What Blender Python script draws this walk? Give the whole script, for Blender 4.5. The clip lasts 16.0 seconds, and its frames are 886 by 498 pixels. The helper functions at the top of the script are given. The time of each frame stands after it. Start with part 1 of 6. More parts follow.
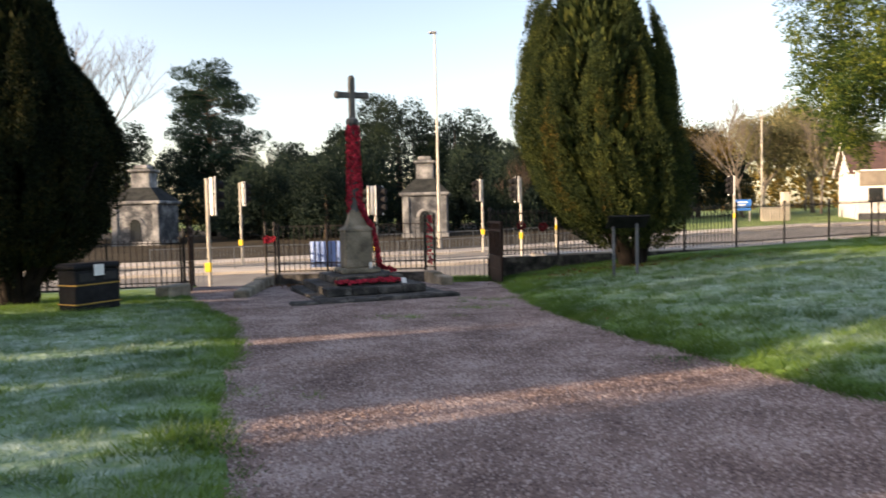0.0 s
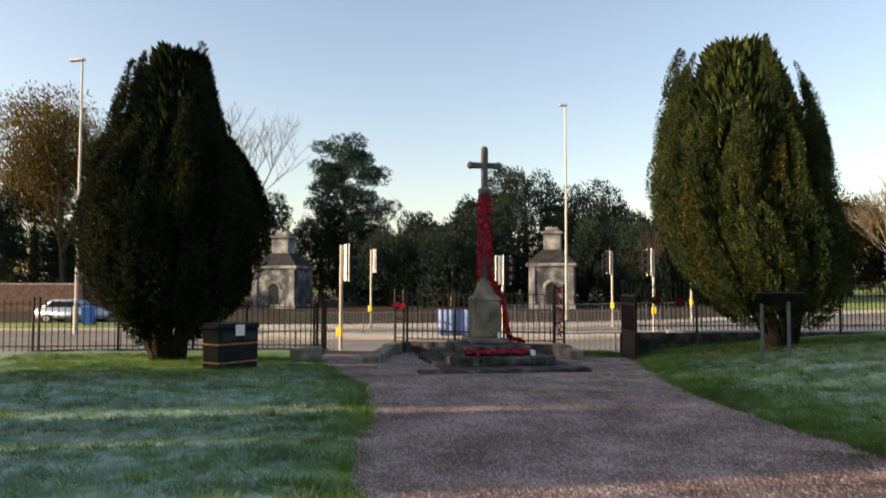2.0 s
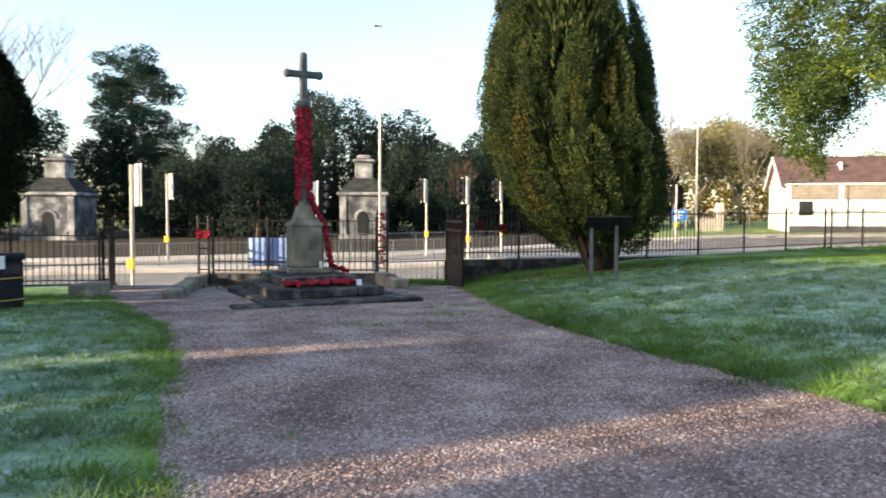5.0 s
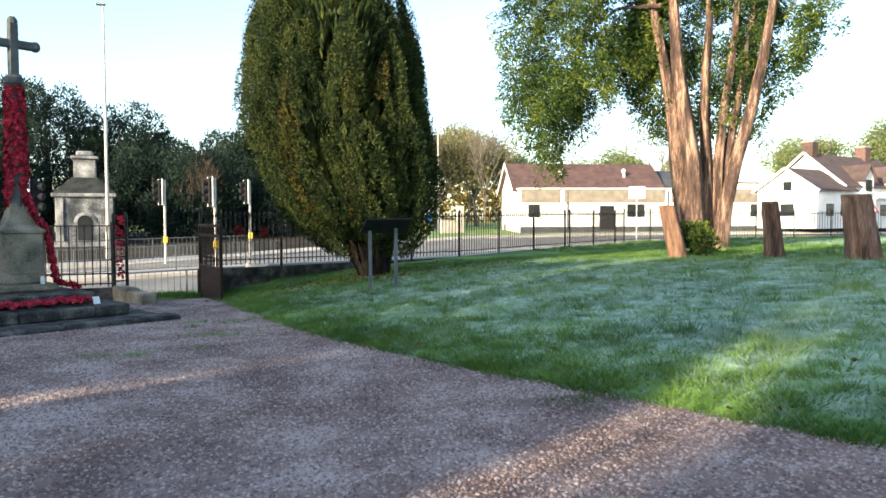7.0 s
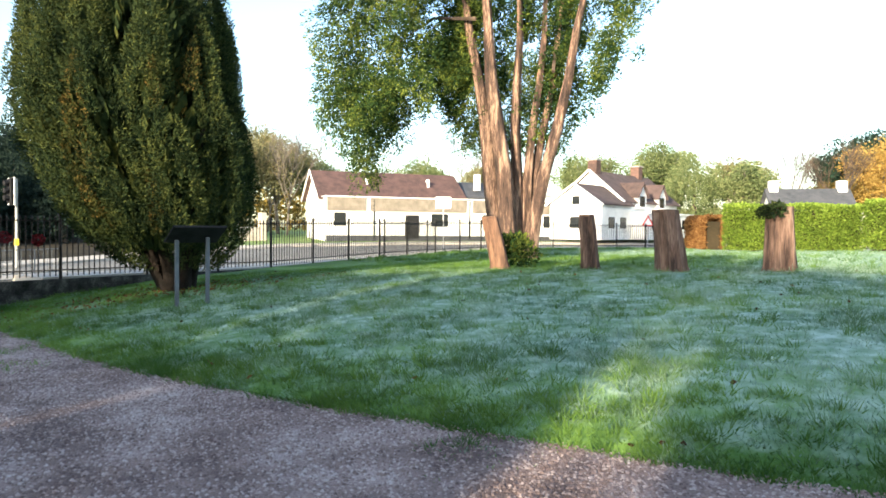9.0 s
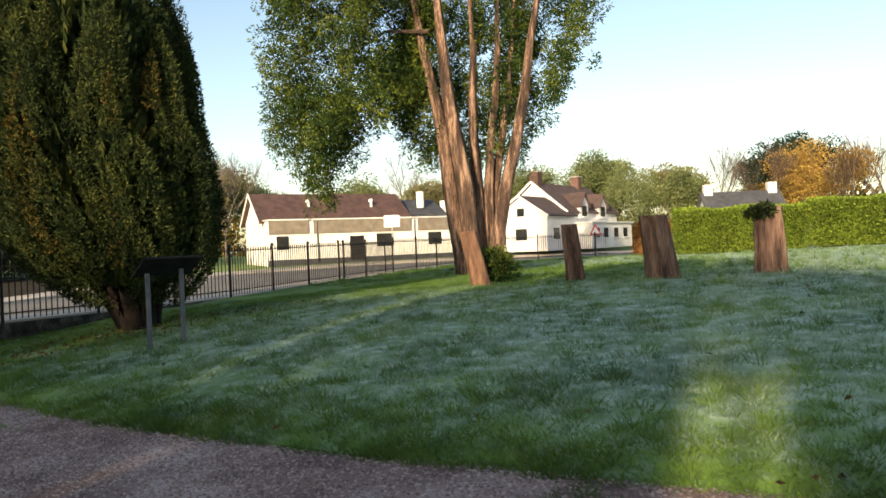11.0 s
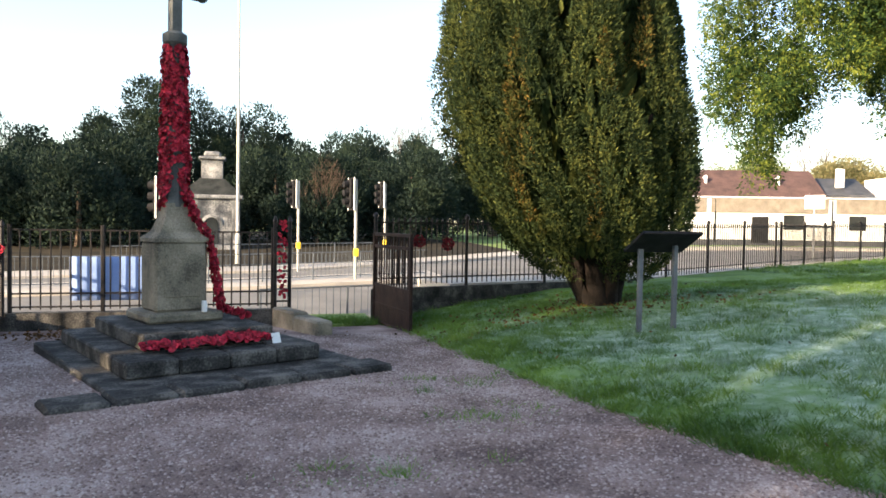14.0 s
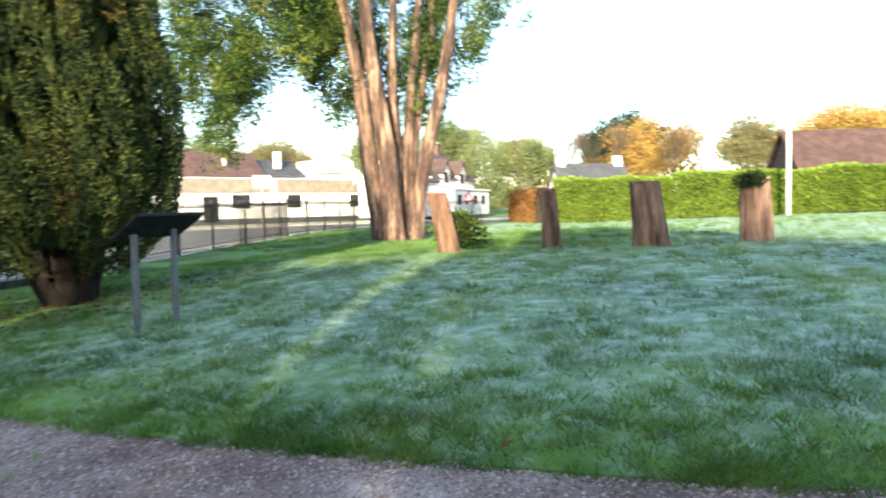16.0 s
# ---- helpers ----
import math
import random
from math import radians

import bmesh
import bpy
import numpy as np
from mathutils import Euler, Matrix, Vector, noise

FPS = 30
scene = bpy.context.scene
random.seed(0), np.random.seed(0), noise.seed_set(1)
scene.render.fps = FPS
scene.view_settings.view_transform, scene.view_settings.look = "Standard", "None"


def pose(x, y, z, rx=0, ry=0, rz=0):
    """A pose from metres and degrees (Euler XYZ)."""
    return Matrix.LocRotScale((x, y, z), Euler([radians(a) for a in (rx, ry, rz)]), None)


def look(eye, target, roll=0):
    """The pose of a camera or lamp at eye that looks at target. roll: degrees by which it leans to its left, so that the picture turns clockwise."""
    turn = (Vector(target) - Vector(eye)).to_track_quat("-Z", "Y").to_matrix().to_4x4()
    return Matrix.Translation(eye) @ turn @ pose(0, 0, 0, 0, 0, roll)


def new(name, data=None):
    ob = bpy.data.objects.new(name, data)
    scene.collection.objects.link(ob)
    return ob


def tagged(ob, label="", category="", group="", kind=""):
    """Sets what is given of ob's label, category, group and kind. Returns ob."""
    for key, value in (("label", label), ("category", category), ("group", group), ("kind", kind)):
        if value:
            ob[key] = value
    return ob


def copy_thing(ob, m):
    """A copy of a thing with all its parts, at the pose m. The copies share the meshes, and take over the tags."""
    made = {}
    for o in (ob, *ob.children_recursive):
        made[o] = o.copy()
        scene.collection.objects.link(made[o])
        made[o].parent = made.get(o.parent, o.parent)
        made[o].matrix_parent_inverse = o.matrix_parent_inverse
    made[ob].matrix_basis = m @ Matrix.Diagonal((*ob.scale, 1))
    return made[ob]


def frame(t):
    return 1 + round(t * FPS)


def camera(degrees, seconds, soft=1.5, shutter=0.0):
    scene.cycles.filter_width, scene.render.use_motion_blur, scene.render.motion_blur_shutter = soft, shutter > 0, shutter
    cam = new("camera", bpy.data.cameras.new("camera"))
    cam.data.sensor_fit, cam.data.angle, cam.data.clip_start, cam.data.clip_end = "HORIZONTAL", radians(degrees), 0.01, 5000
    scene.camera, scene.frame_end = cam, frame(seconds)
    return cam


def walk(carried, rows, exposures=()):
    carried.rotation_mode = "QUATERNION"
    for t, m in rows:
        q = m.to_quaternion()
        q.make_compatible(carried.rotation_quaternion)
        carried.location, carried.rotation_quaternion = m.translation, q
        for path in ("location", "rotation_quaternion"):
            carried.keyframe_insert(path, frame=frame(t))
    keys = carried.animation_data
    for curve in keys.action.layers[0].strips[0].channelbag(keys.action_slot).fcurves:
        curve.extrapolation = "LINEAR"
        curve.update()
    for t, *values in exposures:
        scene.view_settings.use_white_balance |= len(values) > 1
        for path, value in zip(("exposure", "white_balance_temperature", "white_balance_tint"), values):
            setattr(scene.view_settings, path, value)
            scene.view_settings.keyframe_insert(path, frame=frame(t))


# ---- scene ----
cam = camera(63.1, 16.0, soft=1.6, shutter=0.35)
PATH = [
    (0, (0.832, 0.533, 1.371), (0.759, 2.529, 1.272), -1.4),
    (0.5, (0.695, 0.662, 1.408), (0.398, 2.64, 1.39), -0.7),
    (1, (0.661, 0.721, 1.449), (0.214, 2.665, 1.589), -0.4),
    (1.5, (0.695, 0.648, 1.405), (0.25, 2.585, 1.629), -0.2),
    (2, (0.673, 0.724, 1.367), (0.263, 2.679, 1.466), 0.1),
    (2.5, (0.647, 0.836, 1.339), (0.31, 2.807, 1.304), 1.4),
    (3, (0.682, 1.137, 1.333), (0.421, 3.119, 1.269), -0.7),
    (5.5, (0.05, 2.468, 1.194), (0.436, 4.428, 1.095), 0.3),
    (6, (0.028, 2.867, 1.211), (0.71, 4.744, 1.105), -0.3),
    (6.5, (-0.162, 3.153, 1.197), (0.589, 5.005, 1.142), -0.2),
    (7, (-0.227, 3.441, 1.195), (0.582, 5.268, 1.115), -0.2),
    (7.5, (-0.201, 3.759, 1.198), (0.578, 5.6, 1.12), -0.4),
    (8, (-0.226, 3.952, 1.206), (0.688, 5.729, 1.139), 0.5),
    (8.5, (-0.244, 4.231, 1.221), (0.904, 5.866, 1.125), -0.0),
    (9, (-0.172, 4.533, 1.226), (1.105, 6.071, 1.17), 0.6),
    (11.5, (-0.441, 6.128, 1.229), (0.974, 7.542, 1.223), -2.6),
    (12, (-0.526, 6.508, 1.28), (0.667, 8.113, 1.286), -1.3),
    (12.5, (-0.68, 6.878, 1.264), (0.366, 8.582, 1.274), -1.8),
    (13, (-0.84, 7.225, 1.245), (0.032, 9.024, 1.207), -2.8),
    (13.5, (-0.999, 7.551, 1.275), (-0.403, 9.46, 1.274), -0.3),
    (14, (-1.166, 7.868, 1.256), (-0.607, 9.787, 1.193), 0.9),
    (14.5, (-1.212, 8.245, 1.233), (-0.471, 10.1, 1.132), -0.7),
    (15, (-1.176, 8.497, 1.231), (-0.132, 10.2, 1.141), 0.9),
    (15.5, (-1.21, 8.742, 1.24), (0.24, 10.115, 1.137), 1.3),
    (16, (-1.088, 9.034, 1.244), (0.611, 10.082, 1.127), -1.1),
]

EXPOSURES = [(t, e + 1.4, k * 0.95, n) for t, e, k, n in [(0, 0.0, 7700, 22), (0.5, -0.05, 7600, 20), (1.0, -0.2, 7900, 18), (1.5, -0.3, 8100, 18), (2.0, -0.42, 7700, 18), (2.5, -0.15, 7800, 20), (3.1, 0.0, 7500, 18), (5.4, 0.35, 6800, 12), (6.5, 0.35, 6500, 9), (9.0, 0.42, 6400, 7), (11.4, -0.6, 7500, 12), (12.0, -0.6, 7300, 12), (12.5, -0.25, 7200, 14), (13.0, 0.0, 7100, 15), (14.0, 0.45, 7000, 14), (15.0, 0.68, 6450, 8), (15.5, 0.72, 6400, 7), (16, 0.6, 6400, 6)]]
walk(cam, [(t, look(eye, target, roll)) for t, eye, target, roll in PATH], EXPOSURES)

# ---- sky and sun ----
SUN_WAY = Vector((-0.92, -0.39, 0.25)).normalized()   # towards the sun
world = bpy.data.worlds.new("world")
scene.world = world
world.use_nodes = True
wn = world.node_tree.nodes
sky = wn.new("ShaderNodeTexSky")
sky.sky_type = "NISHITA"
sky.sun_disc = False
sky.sun_elevation = math.asin(SUN_WAY.z)
sky.sun_rotation = math.atan2(SUN_WAY.x, SUN_WAY.y)
sky.air_density, sky.dust_density = 1.0, 1.4
world.node_tree.links.new(sky.outputs[0], wn["Background"].inputs[0])
wn["Background"].inputs[1].default_value = 0.15
sun = new("sun", bpy.data.lights.new("sun", "SUN"))
sun.data.energy, sun.data.angle, sun.data.color = 4.2, radians(0.6), (1.0, 0.81, 0.56)
sun.matrix_world = look((0, 0, 0), -SUN_WAY)


# ---- materials ----
def mat(name, cols, scale=4.0, rough=0.8, metal=0.0, bump=0.3, fine=60.0, island=0.0, objrand=0.0, stops=(0.3, 0.7), bump_dist=0.02, stretch=1.0):
    """A surface of two or three colours mixed by coarse and fine noise, with fine relief."""
    m = bpy.data.materials.new(name)
    m.use_nodes = True
    nt = m.node_tree
    n, l = nt.nodes, nt.links
    bsdf = n["Principled BSDF"]
    tc = n.new("ShaderNodeTexCoord")
    big = n.new("ShaderNodeTexNoise")
    big.inputs["Scale"].default_value, big.inputs["Detail"].default_value = scale, 5
    small = n.new("ShaderNodeTexNoise")
    small.inputs["Scale"].default_value, small.inputs["Detail"].default_value = fine, 3
    geo = n.new("ShaderNodeNewGeometry")
    where = geo.outputs["Position"] if not objrand else tc.outputs["Object"]
    if stretch != 1.0:
        long = n.new("ShaderNodeVectorMath")
        long.operation = "MULTIPLY"
        l.new(where, long.inputs[0])
        long.inputs[1].default_value = (1, 1, stretch)
        where = long.outputs[0]
    for t in (big, small):
        l.new(where, t.inputs["Vector"])
    add = n.new("ShaderNodeMath")
    add.operation = "MULTIPLY_ADD"
    l.new(small.outputs[0], add.inputs[0])
    add.inputs[1].default_value = 0.5
    l.new(big.outputs[0], add.inputs[2])
    sub = n.new("ShaderNodeMath")
    sub.operation = "SUBTRACT"
    l.new(add.outputs[0], sub.inputs[0])
    sub.inputs[1].default_value = 0.25
    last = sub
    if island:
        mul = n.new("ShaderNodeMath")
        mul.operation = "MULTIPLY_ADD"
        l.new(geo.outputs["Random Per Island"], mul.inputs[0])
        mul.inputs[1].default_value = island
        l.new(sub.outputs[0], mul.inputs[2])
        half = n.new("ShaderNodeMath")
        half.operation = "SUBTRACT"
        l.new(mul.outputs[0], half.inputs[0])
        half.inputs[1].default_value = island / 2
        last = half
    if objrand:
        info = n.new("ShaderNodeObjectInfo")
        mul = n.new("ShaderNodeMath")
        mul.operation = "MULTIPLY_ADD"
        l.new(info.outputs["Random"], mul.inputs[0])
        mul.inputs[1].default_value = objrand
        l.new(last.outputs[0], mul.inputs[2])
        half = n.new("ShaderNodeMath")
        half.operation = "SUBTRACT"
        l.new(mul.outputs[0], half.inputs[0])
        half.inputs[1].default_value = objrand / 2
        last = half
    ramp = n.new("ShaderNodeValToRGB")
    e = ramp.color_ramp.elements
    e[0].position, e[1].position = stops
    e[0].color, e[1].color = (*cols[0], 1), (*cols[-1], 1)
    if len(cols) == 3:
        k = e.new((stops[0] + stops[1]) / 2)
        k.color = (*cols[1], 1)
    l.new(last.outputs[0], ramp.inputs[0])
    l.new(ramp.outputs[0], bsdf.inputs["Base Color"])
    bsdf.inputs["Roughness"].default_value = rough
    bsdf.inputs["Metallic"].default_value = metal
    if bump:
        b = n.new("ShaderNodeBump")
        b.inputs["Strength"].default_value, b.inputs["Distance"].default_value = bump, bump_dist
        l.new(add.outputs[0], b.inputs["Height"])
        l.new(b.outputs[0], bsdf.inputs["Normal"])
    return m


def leafy(name, cols, island=0.9, scale=0.7, rough=0.85, trans=0.25):
    m = mat(name, cols, scale=scale, rough=rough, bump=0, fine=8, island=island, stops=(0.22, 0.8))
    b = m.node_tree.nodes["Principled BSDF"]
    b.inputs["Specular IOR Level"].default_value = 0.12
    if trans:
        n, l = m.node_tree.nodes, m.node_tree.links
        tr = n.new("ShaderNodeBsdfTranslucent")
        mix = n.new("ShaderNodeMixShader")
        mix.inputs[0].default_value = trans
        l.new(b.inputs["Base Color"].links[0].from_socket, tr.inputs[0])
        l.new(b.outputs[0], mix.inputs[1])
        l.new(tr.outputs[0], mix.inputs[2])
        l.new(mix.outputs[0], n["Material Output"].inputs[0])
    return m


M_GRAVEL = mat("gravel", [(0.105, 0.066, 0.054), (0.245, 0.168, 0.145), (0.46, 0.36, 0.325)], 1.4, 0.95, bump=1.0, fine=70, stops=(0.3, 0.75), bump_dist=0.03)
M_PEBBLE = mat("pebble", [(0.1, 0.062, 0.051), (0.25, 0.175, 0.15), (0.46, 0.375, 0.335)], 1.4, 0.9, bump=0, fine=40, island=0.8, stops=(0.05, 0.95))
def turf(name, fine, trans=0.0):
    """Green grass under patchy white frost; how much frost lies comes with the mesh."""
    m = bpy.data.materials.new(name)
    m.use_nodes = True
    n, l = m.node_tree.nodes, m.node_tree.links
    b = n["Principled BSDF"]
    geo = n.new("ShaderNodeNewGeometry")
    att = n.new("ShaderNodeAttribute")
    att.attribute_name = "frost"
    noises = []
    for sc in (fine, 1.1, 0.6):
        t = n.new("ShaderNodeTexNoise")
        t.inputs["Scale"].default_value, t.inputs["Detail"].default_value = sc, 4
        l.new(geo.outputs["Position"], t.inputs["Vector"])
        noises.append(t)
    s1 = n.new("ShaderNodeMath")
    s1.operation = "MULTIPLY_ADD"
    l.new(noises[0].outputs[0], s1.inputs[0])
    s1.inputs[1].default_value = 1.2
    l.new(att.outputs["Fac"], s1.inputs[2])
    s2 = n.new("ShaderNodeMath")
    s2.operation = "MULTIPLY_ADD"
    l.new(noises[1].outputs[0], s2.inputs[0])
    s2.inputs[1].default_value = 0.7
    l.new(s1.outputs[0], s2.inputs[2])
    mask = n.new("ShaderNodeMapRange")
    l.new(s2.outputs[0], mask.inputs[0])
    mask.inputs[1].default_value, mask.inputs[2].default_value = 1.0, 2.1
    ramps = []
    for cols, src in ((((0.05, 0.11, 0.018), (0.15, 0.25, 0.045)), noises[2]), (((0.15, 0.25, 0.175), (0.36, 0.455, 0.385)), noises[0])):
        r = n.new("ShaderNodeValToRGB")
        r.color_ramp.elements[0].position, r.color_ramp.elements[1].position = 0.35, 0.65
        r.color_ramp.elements[0].color, r.color_ramp.elements[1].color = (*cols[0], 1), (*cols[1], 1)
        l.new(src.outputs[0], r.inputs[0])
        ramps.append(r)
    mix = n.new("ShaderNodeMix")
    mix.data_type = "RGBA"
    l.new(mask.outputs[0], mix.inputs["Factor"])
    l.new(ramps[0].outputs[0], mix.inputs[6])
    l.new(ramps[1].outputs[0], mix.inputs[7])
    l.new(mix.outputs[2], b.inputs["Base Color"])
    b.inputs["Roughness"].default_value = 0.8
    b.inputs["Specular IOR Level"].default_value = 0.2
    if trans:
        tr = n.new("ShaderNodeBsdfTranslucent")
        both = n.new("ShaderNodeMixShader")
        both.inputs[0].default_value = trans
        l.new(mix.outputs[2], tr.inputs[0])
        l.new(b.outputs[0], both.inputs[1])
        l.new(tr.outputs[0], both.inputs[2])
        l.new(both.outputs[0], n["Material Output"].inputs[0])
    else:
        bump = n.new("ShaderNodeBump")
        bump.inputs["Strength"].default_value, bump.inputs["Distance"].default_value = 1.0, 0.06
        l.new(noises[0].outputs[0], bump.inputs["Height"])
        l.new(bump.outputs[0], b.inputs["Normal"])
    return m


M_SOIL = turf("lawn_turf", 5.0)
M_BLADE = turf("grass_blade", 3.6, 0.3)
M_VERGE = mat("verge_grass", [(0.09, 0.155, 0.03), (0.22, 0.3, 0.07)], 0.6, 0.95, bump=0.8, fine=14, bump_dist=0.05)
M_ASPHALT = mat("asphalt", [(0.13, 0.12, 0.105), (0.21, 0.195, 0.17)], 0.5, 0.85, bump=0.4, fine=60)
M_PAVE = mat("pavement_tarmac", [(0.36, 0.32, 0.27), (0.5, 0.45, 0.38)], 0.8, 0.9, bump=0.3, fine=50)
# litter brown taken down to shade; it fills the hedge's inside too
M_SHADE_LITTER = mat("shade_dark_litter", [(0.018, 0.016, 0.01), (0.05, 0.038, 0.022)], 0.8, 0.95, bump=0.6, fine=12)
M_KERB = mat("kerb_concrete", [(0.25, 0.24, 0.22), (0.42, 0.4, 0.36)], 3, 0.9, bump=0.4, fine=50)
M_STONE = mat("mossy_stone", [(0.08, 0.07, 0.05), (0.20, 0.17, 0.12), (0.32, 0.27, 0.20)], 2.5, 0.9, bump=0.6, fine=45)
M_STEP = mat("dark_step_stone", [(0.014, 0.014, 0.013), (0.045, 0.043, 0.04), (0.14, 0.13, 0.115)], 3.5, 0.9, bump=0.7, fine=40)
M_CROSS = mat("dark_cross_stone", [(0.04, 0.045, 0.045), (0.11, 0.115, 0.11)], 4, 0.85, bump=0.5, fine=50)
M_POPPY = mat("poppy_felt", [(0.11, 0.003, 0.009), (0.3, 0.007, 0.024), (0.55, 0.02, 0.05)], 9, 0.85, bump=0, fine=60, island=0.8, stops=(0.1, 0.9))
M_IRON = mat("black_iron_paint", [(0.012, 0.012, 0.013), (0.035, 0.03, 0.028)], 6, 0.5, 0.2, bump=0.2, fine=80)
M_GATE = mat("brown_iron_paint", [(0.014, 0.009, 0.008), (0.042, 0.024, 0.019)], 5, 0.6, 0.2, bump=0.3, fine=70)
M_STEEL = mat("galvanised_steel", [(0.32, 0.33, 0.34), (0.5, 0.5, 0.5)], 3, 0.5, 0.6, bump=0.1, fine=60)
M_POLE = mat("pale_pole_paint", [(0.32, 0.305, 0.27), (0.46, 0.435, 0.385)], 2, 0.5, 0.2, bump=0.1, fine=60)
M_LEG = mat("blue_grey_leg_paint", [(0.06, 0.072, 0.085), (0.11, 0.125, 0.14)], 4, 0.6, 0.1, bump=0.1, fine=60)
M_BLACK = mat("matt_black_plastic", [(0.009, 0.009, 0.01), (0.02, 0.02, 0.022)], 6, 0.85, bump=0.1, fine=80)
M_WHITE = mat("white_plate", [(0.7, 0.7, 0.68), (0.85, 0.85, 0.83)], 2, 0.5, bump=0.05, fine=50)
M_YELLOW = mat("yellow_plastic", [(0.75, 0.5, 0.02), (0.9, 0.65, 0.05)], 5, 0.5, bump=0.05, fine=50)
M_GOLD = mat("gold_band", [(0.3, 0.18, 0.03), (0.48, 0.3, 0.07)], 8, 0.45, 0.3, bump=0.1, fine=60)
M_BANNER = mat("pale_blue_banner", [(0.22, 0.33, 0.64), (0.29, 0.41, 0.7)], 3, 0.7, bump=0.1, fine=20)
M_BARK_RED = mat("red_bark", [(0.018, 0.011, 0.009), (0.085, 0.05, 0.036), (0.36, 0.23, 0.16)], 5.0, 0.95, bump=1.0, fine=30, bump_dist=0.06, stretch=0.14)
M_BARK = mat("brown_bark", [(0.045, 0.03, 0.022), (0.12, 0.085, 0.06)], 4, 0.95, bump=0.9, fine=30, bump_dist=0.03)
M_BARK_DARK = mat("dark_yew_bark", [(0.006, 0.005, 0.004), (0.022, 0.016, 0.013)], 4, 0.95, bump=0.9, fine=30, bump_dist=0.03)
M_BARK_GREY = mat("grey_bark", [(0.1, 0.085, 0.07), (0.2, 0.17, 0.14)], 4, 0.95, bump=0.5, fine=30)
M_STUMP = mat("weathered_stump_bark", [(0.03, 0.017, 0.012), (0.12, 0.07, 0.05), (0.25, 0.165, 0.12)], 6.0, 0.95, bump=1.0, fine=34, bump_dist=0.05, stretch=0.13)
M_CUT = mat("cut_wood", [(0.07, 0.036, 0.024), (0.23, 0.125, 0.075)], 8, 0.9, bump=0.6, fine=40, stretch=0.15)
M_YEW = leafy("yew_needles", [(0.011, 0.021, 0.01), (0.032, 0.05, 0.017), (0.1, 0.112, 0.028)], island=0.4, scale=1.6)
# rusty shoots, with the golden sunlight on them mixed into the colour
M_YEW_LIT_RUST = leafy("sunlit_rusty_needles", [(0.03, 0.04, 0.012), (0.085, 0.08, 0.02), (0.17, 0.105, 0.026)], island=0.5, scale=2.2)
# shaded copy of the yew needles: the shade is put into the colour
M_YEW_SHADED = leafy("shaded_yew_needles", [(0.004, 0.008, 0.005), (0.012, 0.02, 0.009), (0.042, 0.042, 0.014)], island=0.4, scale=1.3)
M_WOODS = leafy("wood_foliage", [(0.011, 0.02, 0.018), (0.019, 0.034, 0.025), (0.036, 0.054, 0.03)], island=0.35, scale=0.35)
M_PINE = leafy("bluish_pine_needles", [(0.014, 0.032, 0.024), (0.035, 0.065, 0.042)], island=0.8, scale=0.3)
M_THUJA = leafy("cedar_sprays", [(0.012, 0.03, 0.012), (0.04, 0.075, 0.017), (0.2, 0.23, 0.035)], island=0.4, scale=0.8)
M_PALE = leafy("pale_autumn_leaves", [(0.13, 0.13, 0.065), (0.25, 0.22, 0.11)], island=0.9, scale=0.3)
M_GREEN = leafy("summer_green_leaves", [(0.1, 0.135, 0.055), (0.22, 0.25, 0.11)], island=0.9, scale=0.3)
M_ORANGE = leafy("orange_autumn_leaves", [(0.26, 0.15, 0.04), (0.48, 0.34, 0.1)], island=0.9, scale=0.3)
M_RUSSET = leafy("russet_leaves", [(0.05, 0.048, 0.016), (0.2, 0.14, 0.035)], island=0.9, scale=0.3)
M_HEDGE = leafy("hedge_leaves", [(0.11, 0.175, 0.025), (0.27, 0.37, 0.055)], island=0.9, scale=0.8)
M_BEECH = leafy("brown_beech_leaves", [(0.16, 0.075, 0.025), (0.3, 0.16, 0.06)], island=0.9, scale=0.8)
M_FALLEN = leafy("fallen_leaf_brown", [(0.05, 0.03, 0.015), (0.17, 0.085, 0.03)], island=0.9, scale=0.8)
M_RENDER = mat("white_render", [(0.62, 0.61, 0.58), (0.82, 0.81, 0.78)], 0.9, 0.85, bump=0.15, fine=30)
M_ROOF = mat("brown_roof_tiles", [(0.05, 0.028, 0.025), (0.105, 0.058, 0.05)], 1.5, 0.9, bump=0.4, fine=20, objrand=0.25)
M_ROOF_DARK = mat("dark_brown_tiles", [(0.045, 0.03, 0.028), (0.095, 0.062, 0.055)], 1.5, 0.9, bump=0.4, fine=20, objrand=0.2)
M_SLATE = mat("dark_slate", [(0.03, 0.034, 0.042), (0.07, 0.072, 0.08)], 1.5, 0.8, bump=0.3, fine=20, objrand=0.2)
M_FASCIA = mat("brown_fascia", [(0.14, 0.118, 0.095), (0.23, 0.198, 0.16)], 2, 0.8, bump=0.2, fine=30)
M_GLASS = mat("dark_window_glass", [(0.015, 0.018, 0.02), (0.03, 0.033, 0.035)], 1, 0.08, bump=0, fine=10)
M_BRICK = mat("red_brick", [(0.06, 0.036, 0.03), (0.14, 0.08, 0.065)], 3, 0.9, bump=0.5, fine=30, objrand=0.3)
# both lodge stones are darkened for tree shade, the walls most, besides grey stains
M_LODGE = mat("pale_lodge_stone", [(0.05, 0.054, 0.06), (0.15, 0.155, 0.16), (0.36, 0.36, 0.355)], 1.1, 0.9, bump=0.4, fine=15)
M_LODGE_SHADED = mat("shaded_stained_lodge_stone", [(0.022, 0.027, 0.034), (0.085, 0.09, 0.098), (0.27, 0.275, 0.275)], 1.4, 0.9, bump=0.4, fine=12)
M_LODGE_ROOF = mat("mossy_dark_slate", [(0.012, 0.014, 0.015), (0.04, 0.043, 0.04)], 2.0, 0.9, bump=0.5, fine=20)
